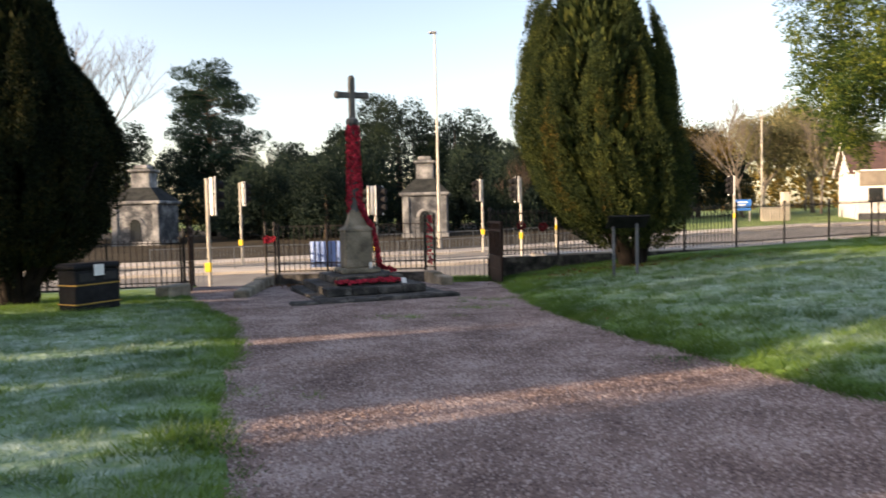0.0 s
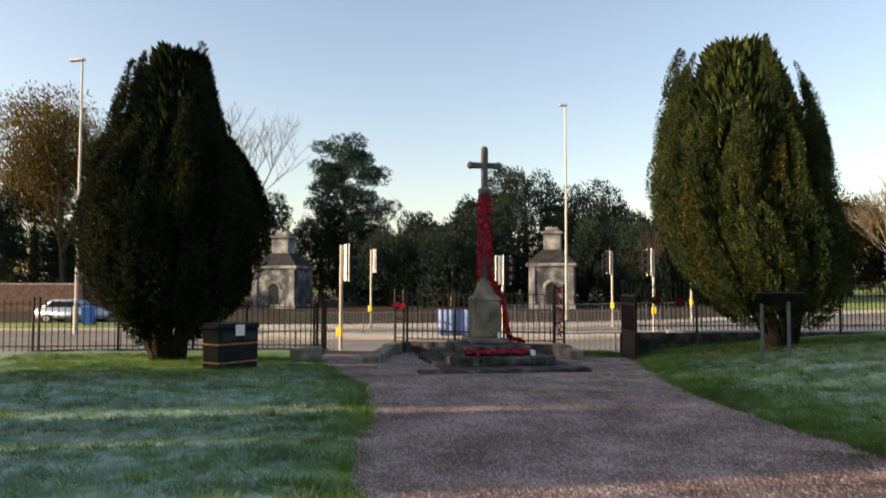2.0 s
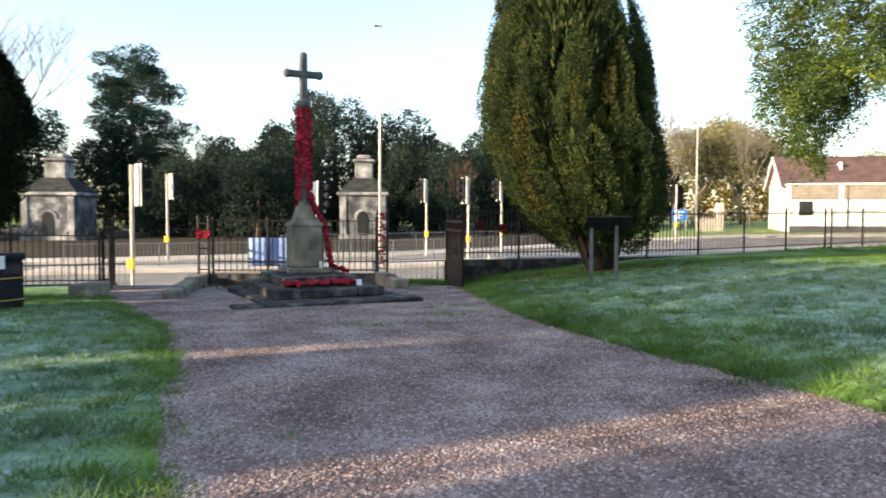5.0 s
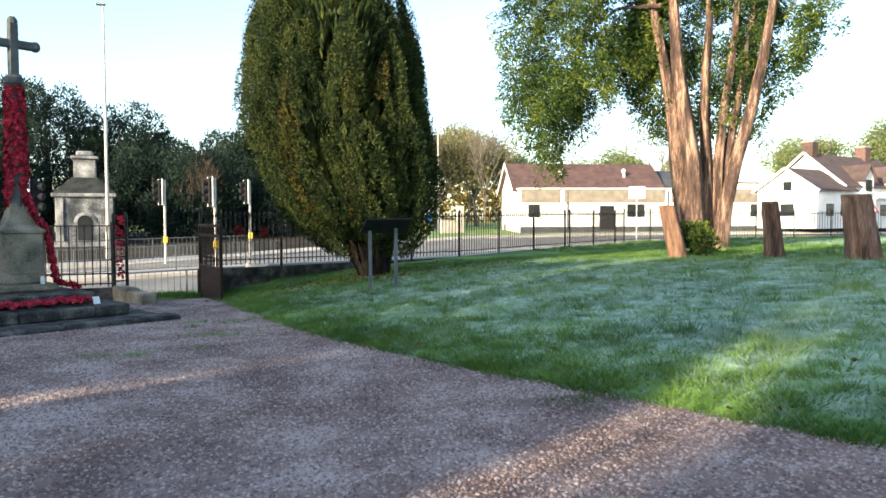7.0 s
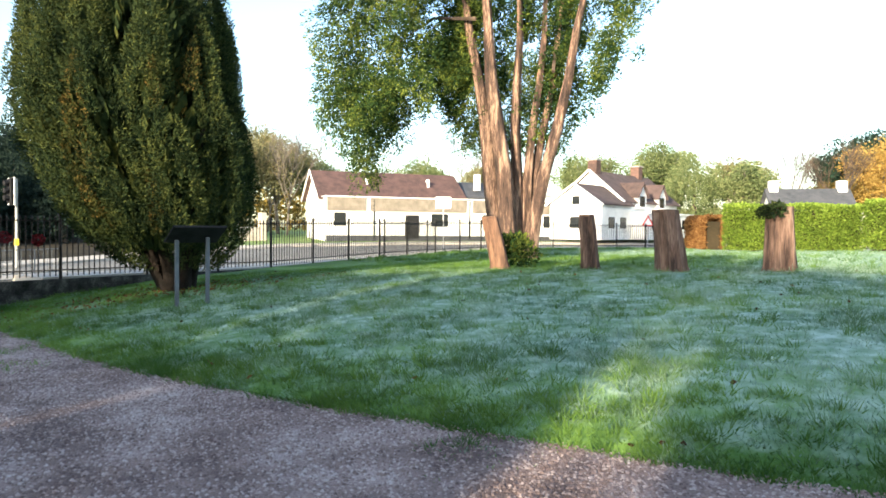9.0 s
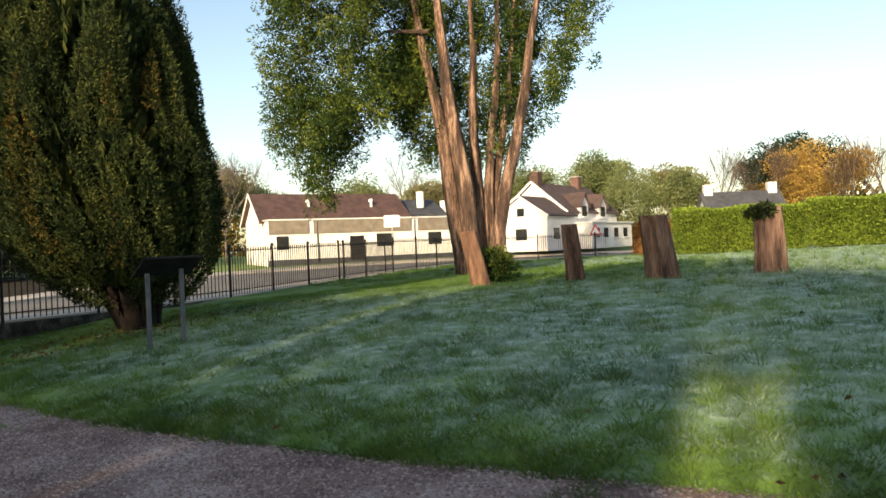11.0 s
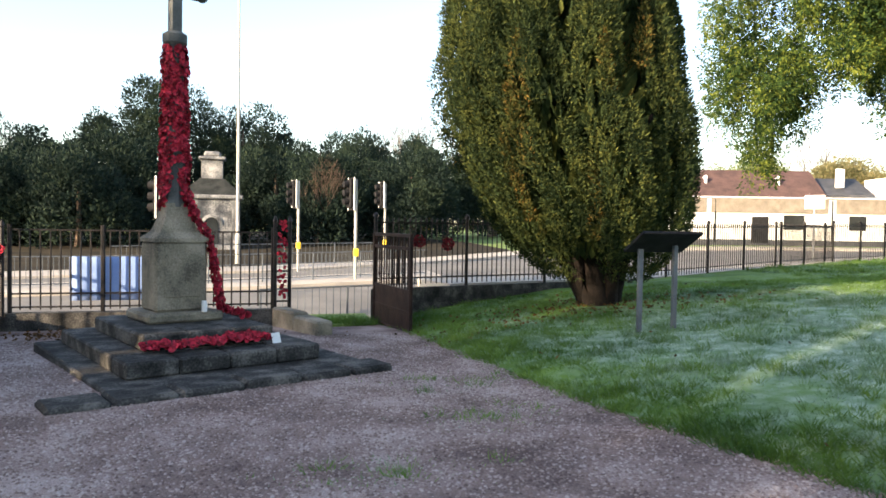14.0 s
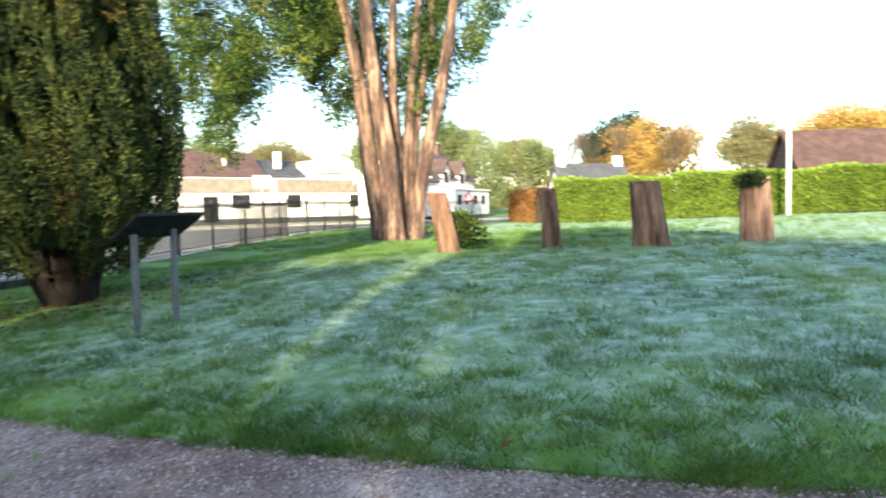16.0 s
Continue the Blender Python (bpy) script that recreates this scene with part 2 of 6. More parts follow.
M_CAR = mat("pale_blue_car_paint", [(0.38, 0.47, 0.58), (0.45, 0.53, 0.63)], 1, 0.25, 0.3, bump=0, fine=10)
M_TYRE = mat("tyre_rubber", [(0.012, 0.012, 0.012), (0.03, 0.03, 0.03)], 5, 0.9, bump=0.2, fine=60)
M_RED = mat("red_plastic", [(0.5, 0.02, 0.015), (0.7, 0.04, 0.03)], 5, 0.4, bump=0, fine=20)
M_BLUE = mat("blue_sign_face", [(0.02, 0.12, 0.45), (0.03, 0.18, 0.55)], 3, 0.4, bump=0, fine=20)

for m in (M_BLACK, M_STEP, M_BARK_DARK, M_LODGE_ROOF, M_SHADE_LITTER, M_GATE, M_IRON):
    m.node_tree.nodes["Principled BSDF"].inputs["Specular IOR Level"].default_value = 0.18


# ---- building helpers ----
def part(name, bm, material, parent=None, label="", smooth=False):
    me = bpy.data.meshes.new(name)
    bm.to_mesh(me)
    bm.free()
    me.materials.append(material)
    if smooth:
        me.polygons.foreach_set("use_smooth", [True] * len(me.polygons))
    ob = new(name, me)
    ob.parent = parent
    if label:
        ob["label"] = label
    return ob


def share(name, me, parent, m):
    ob = new(name, me)
    ob.parent = parent
    ob.matrix_basis = m
    return ob


def base(name, x, y, z, rz=0, label="", category="", group="", kind=""):
    ob = new(name)
    ob.matrix_basis = pose(x, y, z, 0, 0, rz)
    return tagged(ob, label, category, group, kind)


def box(bm, x0, x1, y0, y1, z0, z1, bevel=0.0):
    r = bmesh.ops.create_cube(bm, size=1.0)
    vs = r["verts"]
    for v in vs:
        v.co = Vector((x0 + (v.co.x + 0.5) * (x1 - x0), y0 + (v.co.y + 0.5) * (y1 - y0), z0 + (v.co.z + 0.5) * (z1 - z0)))
    if bevel:
        es = list({e for v in vs for e in v.link_edges})
        bmesh.ops.bevel(bm, geom=es, offset=bevel, segments=1, affect="EDGES")
    return bm


def boxed(*a, bevel=0.0):
    return box(bmesh.new(), *a, bevel=bevel)


def tube(bm, pts, radii, n=8, wob=0.0, rng=None):
    """A tapered tube along points, closed at both ends."""
    rings = []
    for i, p in enumerate(pts):
        p = Vector(p)
        d = (Vector(pts[min(i + 1, len(pts) - 1)]) - Vector(pts[max(i - 1, 0)])).normalized()
        a = d.orthogonal().normalized() if abs(d.z) < 0.9 else d.cross(Vector((0, 1, 0))).normalized()
        b = d.cross(a)
        ring = []
        for k in range(n):
            w = 1 + (rng.uniform(-wob, wob) if wob else 0)
            t = 2 * math.pi * k / n
            ring.append(bm.verts.new(p + (a * math.cos(t) + b * math.sin(t)) * radii[i] * w))
        rings.append(ring)
    for r0, r1 in zip(rings, rings[1:]):
        for k in range(n):
            bm.faces.new((r0[k], r0[(k + 1) % n], r1[(k + 1) % n], r1[k]))
    bm.faces.new(rings[0][::-1])
    bm.faces.new(rings[-1])
    return bm


def prism(bm, outline, y0, y1):
    """An outline of (x, z) pushed from y0 to y1."""
    a = [bm.verts.new((x, y0, z)) for x, z in outline]
    b = [bm.verts.new((x, y1, z)) for x, z in outline]
    n = len(a)
    bm.faces.new(a)
    bm.faces.new(b[::-1])
    for i in range(n):
        bm.faces.new((a[i], b[i], b[(i + 1) % n], a[(i + 1) % n]))
    bmesh.ops.recalc_face_normals(bm, faces=bm.faces[:])
    return bm


def raw_mesh(name, verts, faces_n, material):
    """A mesh of loose polygons of faces_n corners each, from an array of corners."""
    me = bpy.data.meshes.new(name)
    nv = len(verts)
    nf = nv // faces_n
    me.vertices.add(nv)
    me.vertices.foreach_set("co", np.ascontiguousarray(verts, dtype=np.float32).ravel())
    me.loops.add(nv)
    me.loops.foreach_set("vertex_index", np.arange(nv, dtype=np.int32))
    me.polygons.add(nf)
    me.polygons.foreach_set("loop_start", np.arange(0, nv, faces_n, dtype=np.int32))
    me.polygons.foreach_set("loop_total", np.full(nf, faces_n, dtype=np.int32))
    me.update(calc_edges=True)
    me.materials.append(material)
    return me


def leaf_quads(rng, centres, dirs, length, width):
    """A kite-shaped leaf at each centre, pointing along dirs."""
    n = len(centres)
    d = dirs / (np.linalg.norm(dirs, axis=1, keepdims=True) + 1e-9)
    side = np.cross(d, rng.normal(size=(n, 3)))
    side /= np.linalg.norm(side, axis=1, keepdims=True) + 1e-9
    ln = (length * rng.uniform(0.6, 1.3, n))[:, None]
    wd = (width * rng.uniform(0.6, 1.3, n))[:, None]
    out = np.stack([centres, centres + d * ln * 0.45 + side * wd * 0.5, centres + d * ln, centres + d * ln * 0.45 - side * wd * 0.5], 1)
    return out.reshape(-1, 3)


def clump_leaves(rng, clumps, per_m2, length, width, up=0.3, droop=0.0):
    """Leaves scattered over and within ellipsoidal clumps (x, y, z, rx, ry, rz), with uneven outline."""
    allc, alld = [], []
    for cx, cy, cz, rx, ry, rz in clumps:
        n = max(30, int(per_m2 * 4 * (rx * ry * rz) ** (2 / 3) * 3.1))
        u = rng.normal(size=(n, 3))
        u /= np.linalg.norm(u, axis=1, keepdims=True)
        ph = rng.uniform(0, 6.28, 3)
        lump = 1 + 0.16 * np.sin(u[:, 0] * 7 + ph[0]) * np.sin(u[:, 1] * 6 + ph[1]) + 0.14 * np.sin(u[:, 2] * 9 + ph[2])
        r = rng.uniform(0.35, 1.0, n) ** 0.45 * lump
        allc.append(np.array([cx, cy, cz]) + u * r[:, None] * np.array([rx, ry, rz]))
        alld.append(u + rng.normal(size=(n, 3)) * 0.5 + np.array([0, 0, up - droop]))
    return leaf_quads(rng, np.concatenate(allc), np.concatenate(alld), length, width)


# ---- the lie of the land ----
EDGE_R = [(5.2, 2.5), (4.3, 5.6), (3.45, 8.0), (2.75, 10.4), (2.35, 12.3), (2.0, 14.5), (1.85, 17.0), (1.75, 19.2), (1.6, 21.5)]
EDGE_L = [(0.2, 2.5), (-0.5, 4.4), (-1.4, 6.8), (-2.3, 10.0), (-3.3, 12.6), (-4.7, 15.0), (-5.7, 16.9), (-6.6, 19.0), (-7.2, 21.5)]


def edge_x(line, y):
    ys = [p[1] for p in line]
    xs = [p[0] for p in line]
    if y < ys[0]:
        return xs[0] + (ys[0] - y) * (xs[0] - xs[1]) / (ys[1] - ys[0]) * 0.9
    return float(np.interp(y, ys, xs))


def yard_z(x, y):
    g = float(np.interp(y, [-30, 0, 8, 14, 17, 19.5, 22], [-0.1, -0.14, -0.23, -0.38, -0.44, -0.52, -0.62]))
    d = x - edge_x(EDGE_R, min(y, 21.5))
    if d > 0:
        g += 0.8 * (1 - math.exp(-d / 4.5)) + 0.03 * min(d / 0.4, 1)
    d = edge_x(EDGE_L, min(y, 21.5)) - x
    if d > 0:
        g += 0.03 * min(d / 0.4, 1)
    return g


def road_z(x, y):
    rise = float(np.interp(y, [23, 30, 45, 60, 90], [-1.3, -1.15, -0.75, -0.3, -0.2]))
    return rise + float(np.interp(x, [-60, 0, 40, 70], [-0.3, 0.0, 0.75, 1.0]))


BOUND_R = [(1.45, 21.45), (9.3, 23.7), (15.3, 26.6), (19.8, 29.1), (29.0, 33.0), (39.5, 31.0)]
BOUND_L = [(-40.0, 9.0), (-13.9, 17.5), (-9.3, 20.3), (-7.3, 21.3)]
FENCE_Y = 21.45


def bound_y(x):
    """Where the churchyard ends towards the road."""
    pts = BOUND_L + [(-4.8, FENCE_Y), (-0.4, FENCE_Y)] + BOUND_R + [(60.0, 20.0)]
    return float(np.interp(x, [p[0] for p in pts], [p[1] for p in pts]))


def spaced(a, b, near, lo, hi):
    out = [near]
    step = a
    while out[-1] < hi:
        out.append(out[-1] + step)
        step = min(step * b, 200)
    step = a
    back = [near]
    while back[-1] > lo:
        back.append(back[-1] - step)
        step = min(step * b, 200)
    return back[::-1][:-1] + out


def sheet(name, xs, ys, zf, material, keep=None):
    bm = bmesh.new()
    grid = {}
    for i, x in enumerate(xs):
        for j, y in enumerate(ys):
            if keep is None or keep(x, y):
                grid[i, j] = bm.verts.new((x, y, zf(x, y)))
    for i in range(len(xs) - 1):
        for j in range(len(ys) - 1):
            q = [grid.get(k) for k in ((i, j), (i + 1, j), (i + 1, j + 1), (i, j + 1))]
            if all(q):
                bm.faces.new(q)
    return part(name, bm, material, smooth=True)


def strip(name, line_a, line_b, zf, material, lift=0.0, cuts=6, skirt=0.0):
    """A strip of ground between two lines of as many points."""
    bm = bmesh.new()
    rows = []
    for (ax, ay), (bx, by) in zip(line_a, line_b):
        row = []
        for k in range(cuts + 1):
            t = k / cuts
            x, y = ax + (bx - ax) * t, ay + (by - ay) * t
            row.append(bm.verts.new((x, y, zf(x, y) + lift)))
        rows.append(row)
    for r0, r1 in zip(rows, rows[1:]):
        for k in range(cuts):
            bm.faces.new((r0[k], r0[k + 1], r1[k + 1], r1[k]))
    bmesh.ops.recalc_face_normals(bm, faces=bm.faces[:])
    if skirt:
        rim = [e for e in bm.edges if e.is_boundary]
        r = bmesh.ops.extrude_edge_only(bm, edges=rim)
        for v in r["geom"]:
            if isinstance(v, bmesh.types.BMVert):
                v.co.z -= skirt
    ob = part(name, bm, material, smooth=not skirt)
    if sum(p.normal.z for p in ob.data.polygons) < 0:
        ob.data.flip_normals()
    return ob


def densify(line, step):
    out = []
    for (ax, ay), (bx, by) in zip(line, line[1:]):
        n = max(1, int(math.hypot(bx - ax, by - ay) / step))
        out += [(ax + (bx - ax) * k / n, ay + (by - ay) * k / n) for k in range(n)]
    return out + [line[-1]]


def frost_at(x, y):
    """How thick the frost lies: thin along the gravel, the railings and under the trees."""
    ye = min(max(y, 0.0), 21.5)
    if x > 0.5:
        d = x - edge_x(EDGE_R, ye)
        f = float(np.interp(d, [0, 0.3, 1.0, 2.2], [0.02, 0.2, 0.55, 0.8]))
        f = min(f, float(np.interp(bound_y(x) - y, [0, 2.5, 6.5], [0.0, 0.05, 0.8])))
        f = min(f, float(np.interp(math.hypot(x - 16.5, y - 20.5), [0, 4.5, 9], [0.0, 0.0, 0.8])))
    else:
        d = edge_x(EDGE_L, ye) - x
        f = float(np.interp(d, [0, 0.25, 0.9], [0.05, 0.3, 0.8]))
        f = min(f, float(np.interp(math.hypot(x + 8.9, y - 16.2), [0, 2.4, 5.0], [0.0, 0.1, 0.8])))
    return f


def set_frost(me, values):
    a = me.attributes.new("frost", "FLOAT", "POINT")
    a.data.foreach_set("value", np.asarray(values, dtype=np.float32))


GX = spaced(2.5, 1.12, 0.0, -1600, 1600)
GY = spaced(2.5, 1.12, 28.0, -1600, 1600)
tagged(sheet("ground", GX, GY, lambda x, y: road_z(x, y) - 0.06 if y > 12 or abs(x) > 80 else road_z(x, y) - 0.5, M_VERGE), "grassy ground reaching to the horizon", "ground", kind="structure")

# the churchyard lawn, with the gravel laid in it
top = [(x, bound_y(x)) for x in np.arange(-40, 44.01, 0.6)]
for side, line, far in (("lawn_right", EDGE_R, 44.0), ("lawn_left", EDGE_L, -40.0)):
    bm = bmesh.new()
    ys = list(np.arange(-24, 0, 2.0)) + list(np.arange(0, 21.6, 0.45))
    rows = []
    for y in ys:
        e = edge_x(line, y)
        row = []
        for k in range(41):
            t = (k / 40) ** 1.7
            x = e + (far - e) * t
            lim = bound_y(x)
            yy = y if y < 10 else 10 + (y - 10) / 11.25 * (lim - 10)
            if y >= 10 and k == 0:
                yy = y
            x2 = edge_x(line, yy) if k == 0 else x
            wob = 0.05 * noise.noise((x2 * 2.1, yy * 2.1, 3)) if k == 0 else 0
            row.append(bm.verts.new((x2 + wob, yy, yard_z(x2, yy) + 0.035 * noise.noise((x2 * 1.3, yy * 1.3, 0)))))
        rows.append(row)
    for r0, r1 in zip(rows, rows[1:]):
        for k in range(40):
            bm.faces.new((r0[k], r0[k + 1], r1[k + 1], r1[k]))
    bmesh.ops.recalc_face_normals(bm, faces=bm.faces[:])
    rim = [e for e in bm.edges if e.is_boundary]
    r = bmesh.ops.extrude_edge_only(bm, edges=rim)
    for v in r["geom"]:
        if isinstance(v, bmesh.types.BMVert):
            v.co.z -= 1.1
    lawn = part(side, bm, M_SOIL, smooth=False)
    if sum(p.normal.z for p in lawn.data.polygons) < 0:
        lawn.data.flip_normals()
    set_frost(lawn.data, [frost_at(v.co.x, v.co.y) for v in lawn.data.vertices])
    tagged(lawn, "frosted green lawn of the churchyard", "lawn", kind="structure")

ya = list(np.arange(-24, 0, 2.0)) + list(np.arange(0, 21.46, 0.4))
gravel = strip("gravel_path", [(edge_x(EDGE_L, y) - 0.3, y) for y in ya], [(edge_x(EDGE_R, y) + 0.3, y) for y in ya], lambda x, y: float(np.interp(y, [-30, 0, 8, 14, 17, 19.5, 22], [-0.1, -0.14, -0.23, -0.38, -0.44, -0.52, -0.62])), M_GRAVEL, 0.0, 24)
tagged(gravel, "reddish loose gravel forecourt with worn grassy spots", "path", kind="structure")

# roads and pavements beyond the railings
near_edge = [(-90.0, 7.0), (-40.0, 13.0), (-14.0, 21.5), (-8.0, 24.2), (0.0, 25.2), (8.0, 26.6), (16.0, 29.8), (24.0, 34.0), (34.0, 36.0), (48.0, 32.0), (75.0, 20.0)]
far_edge = [(-90.0, 30.0), (-40.0, 33.5), (-14.0, 37.0), (-8.0, 38.5), (0.0, 40.0), (8.0, 43.0), (16.0, 47.5), (24.0, 50.0), (34.0, 48.6), (48.0, 43.4), (75.0, 31.0)]
tagged(strip("road", near_edge, far_edge, road_z, M_ASPHALT, 0.0, 10), "grey asphalt road junction beyond the railings", "road", kind="structure")
pave_in = [(x, bound_y(x) + 0.35 if -40 < x < 40 else y - 3) for x, y in near_edge]
na, nb = densify(pave_in, 2.0), None
nb = [(x, float(np.interp(x, [p[0] for p in near_edge], [p[1] for p in near_edge]))) for x, _ in na]
tagged(strip("pavement", na, nb, road_z, M_PAVE, 0.1, 3, skirt=0.14), "pale tarmac footway along the railings", "pavement", kind="structure")
vs = [(a, b) for a, b in zip(na, nb) if 6.5 < a[0] < 33]
va = [(a[0], a[1] + (b[1] - a[1]) * 0.45) for a, b in vs]
vb = [(a[0], a[1] + (b[1] - a[1]) * 0.96) for a, b in vs]
tagged(strip("verge", va, vb, road_z, M_VERGE, 0.15, 3, skirt=0.1), "green grass verge between footway and road", "grass", kind="structure")
fa = densify(far_edge, 3.0)
fb = [(x, y + 2.4) for x, y in fa]
tagged(strip("pavement", fa, fb, road_z, M_PAVE, 0.1, 2, skirt=0.14), "pale tarmac footway across the road", "pavement", kind="structure")


# ---- trees ----
FULL = [(0, 0.12), (0.06, 0.3), (0.12, 0.58), (0.2, 0.8), (0.3, 0.95), (0.4, 1.0), (0.55, 0.96), (0.7, 0.93), (0.82, 0.87), (0.92, 0.79), (1.0, 0.72)]
VASE = [(0, 0.14), (0.07, 0.3), (0.13, 0.5), (0.2, 0.72), (0.3, 0.9), (0.45, 1.0), (0.58, 0.87), (0.68, 0.68), (0.82, 0.63), (0.94, 0.58), (1.0, 0.55)]
COLUMN = [(0, 0.4), (0.3, 0.6), (0.45, 0.78), (0.56, 1.0), (0.92, 1.0), (1.0, 0.5)]


def yew(name, x, y, z, height, radius, seed, material, label, shape, lean=(0, 0), plumes=760, per=260, leaf=(0.1, 0.032), rust=None, group="", tops=(0.68, 1.0)):
    """An upright yew: overlapping plumes of shoots that end in points, over a fan of dark stems."""
    rng = np.random.default_rng(seed)
    rr = random.Random(seed)
    root = base(name, x, y, z, 0, label, "tree", group)
    qs, ws = [p[0] for p in shape], [p[1] for p in shape]
    bm = bmesh.new()
    for k in range(13):
        a = 2 * math.pi * k / 13 + rr.uniform(-0.3, 0.3)
        out = rr.uniform(0.35, 0.85) * radius
        pts = [(math.cos(a) * (0.16 + out * t ** 1.15) + lean[0] * t * 0.7, math.sin(a) * (0.16 + out * t ** 1.15) + lean[1] * t * 0.7, -0.15 + t * height * 0.42) for t in (0, 0.12, 0.25, 0.45, 0.7, 1)]
        tube(bm, pts, [0.19, 0.14, 0.11, 0.085, 0.06, 0.03], 7, 0.12, rr)
    part("trunk", bm, M_BARK_DARK, root, smooth=True)
    columns = []
    outer = 15
    for k in range(outer + 8):
        if k < outer:
            columns.append((2 * math.pi * k / outer + rr.uniform(-0.2, 0.2), rr.uniform(0.7, 0.84), rr.uniform(0.03, 0.17), rr.uniform(*tops), rr.uniform(0.19, 0.29)))
        else:
            columns.append((2 * math.pi * k / 8 + rr.uniform(-0.4, 0.4), rr.uniform(0.2, 0.62), 0.3, rr.uniform(0.9, 1.02), rr.uniform(0.14, 0.22)))
    sets = {False: ([], []), True: ([], [])}
    for k in range(plumes):
        a0, depth, low, high, wide = columns[k % len(columns)]
        t1 = rr.random() ** 0.8
        ztop = (low + (high - low) * (0.12 + 0.88 * t1)) * height
        ln = min(rr.uniform(0.1, 0.2) * height, ztop - low * height * 0.6)
        phi = a0 + rr.gauss(0, 1.3)
        n = int(per * rr.uniform(0.8, 1.2))
        t = rng.uniform(0, 1, n) ** 0.85
        h = np.maximum(ztop - ln * (1 - t), height * 0.05 + rng.uniform(0, 0.3, n))
        q = h / height
        along = np.clip((q - low) / (high - low), 0, 1)
        lobe = wide * radius * np.interp(along, [0, 0.15, 0.5, 0.76, 0.9, 1.0], [0.6, 1.0, 0.95, 0.62, 0.3, 0.04]) * rr.uniform(0.72, 1.05)
        rad = np.interp(q, qs, ws) * radius * depth
        w = rr.uniform(0.09, 0.17) * np.interp(t, [0, 0.25, 0.6, 0.85, 1], [0.7, 1.0, 0.9, 0.5, 0.05])
        th = rng.uniform(0, 6.28, n)
        r2 = w * rng.uniform(0.2, 1.0, n) ** 0.55
        ang = a0 + 0.04 * np.sin(h * 1.7 + a0)
        lx, ly = lean[0] * np.clip(q * 2.2, 0, 1), lean[1] * np.clip(q * 2.2, 0, 1)
        # rust and painted sunlight go only to shoots facing the given angle
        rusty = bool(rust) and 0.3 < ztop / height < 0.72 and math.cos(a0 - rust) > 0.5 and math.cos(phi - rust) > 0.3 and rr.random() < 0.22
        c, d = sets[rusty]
        c.append(np.stack([np.cos(ang) * rad + math.cos(phi) * lobe + np.cos(th) * r2 + lx, np.sin(ang) * rad + math.sin(phi) * lobe + np.sin(th) * r2 + ly, h], 1))
        d.append(np.stack([np.cos(th) * 0.6 + math.cos(phi) * 0.4, np.sin(th) * 0.6 + math.sin(phi) * 0.4, np.full(n, 0.7)], 1) + rng.normal(size=(n, 3)) * 0.5)
    # coarse inner foliage that closes the crown
    n = plumes * 20
    q = rng.uniform(0.1, 0.93, n)
    th = rng.uniform(0, 6.28, n)
    rad = np.interp(q, qs, ws) * radius * np.interp(q, [0, 0.6, 0.8, 0.93], [0.82, 0.75, 0.5, 0.3]) * rng.uniform(0.2, 1, n) ** 0.5
    lx, ly = lean[0] * np.clip(q * 2.2, 0, 1), lean[1] * np.clip(q * 2.2, 0, 1)
    inner = leaf_quads(rng, np.stack([np.cos(th) * rad + lx, np.sin(th) * rad + ly, q * height], 1), np.stack([np.cos(th), np.sin(th), np.full(n, 1.2)], 1), 0.34, 0.15)
    for rusty, (c, d) in sets.items():
        if c:
            verts = leaf_quads(rng, np.concatenate(c), np.concatenate(d), *leaf)
            if not rusty:
                verts = np.concatenate([verts, inner])
            crown = new("sunlit_rusty_crown" if rusty else "crown", raw_mesh("crown", verts, 4, M_YEW_LIT_RUST if rusty else material))
            crown.parent = root
    return root


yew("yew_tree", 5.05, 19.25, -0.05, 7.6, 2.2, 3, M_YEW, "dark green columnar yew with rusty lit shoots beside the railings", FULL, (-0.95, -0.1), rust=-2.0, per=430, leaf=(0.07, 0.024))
yew("yew_tree", -9.05, 15.9, -0.42, 7.6, 2.2, 8, M_YEW_SHADED, "upright yew with ragged spires on the lawn, needles darkened as shade", VASE, (0.15, 0), tops=(0.55, 0.98))


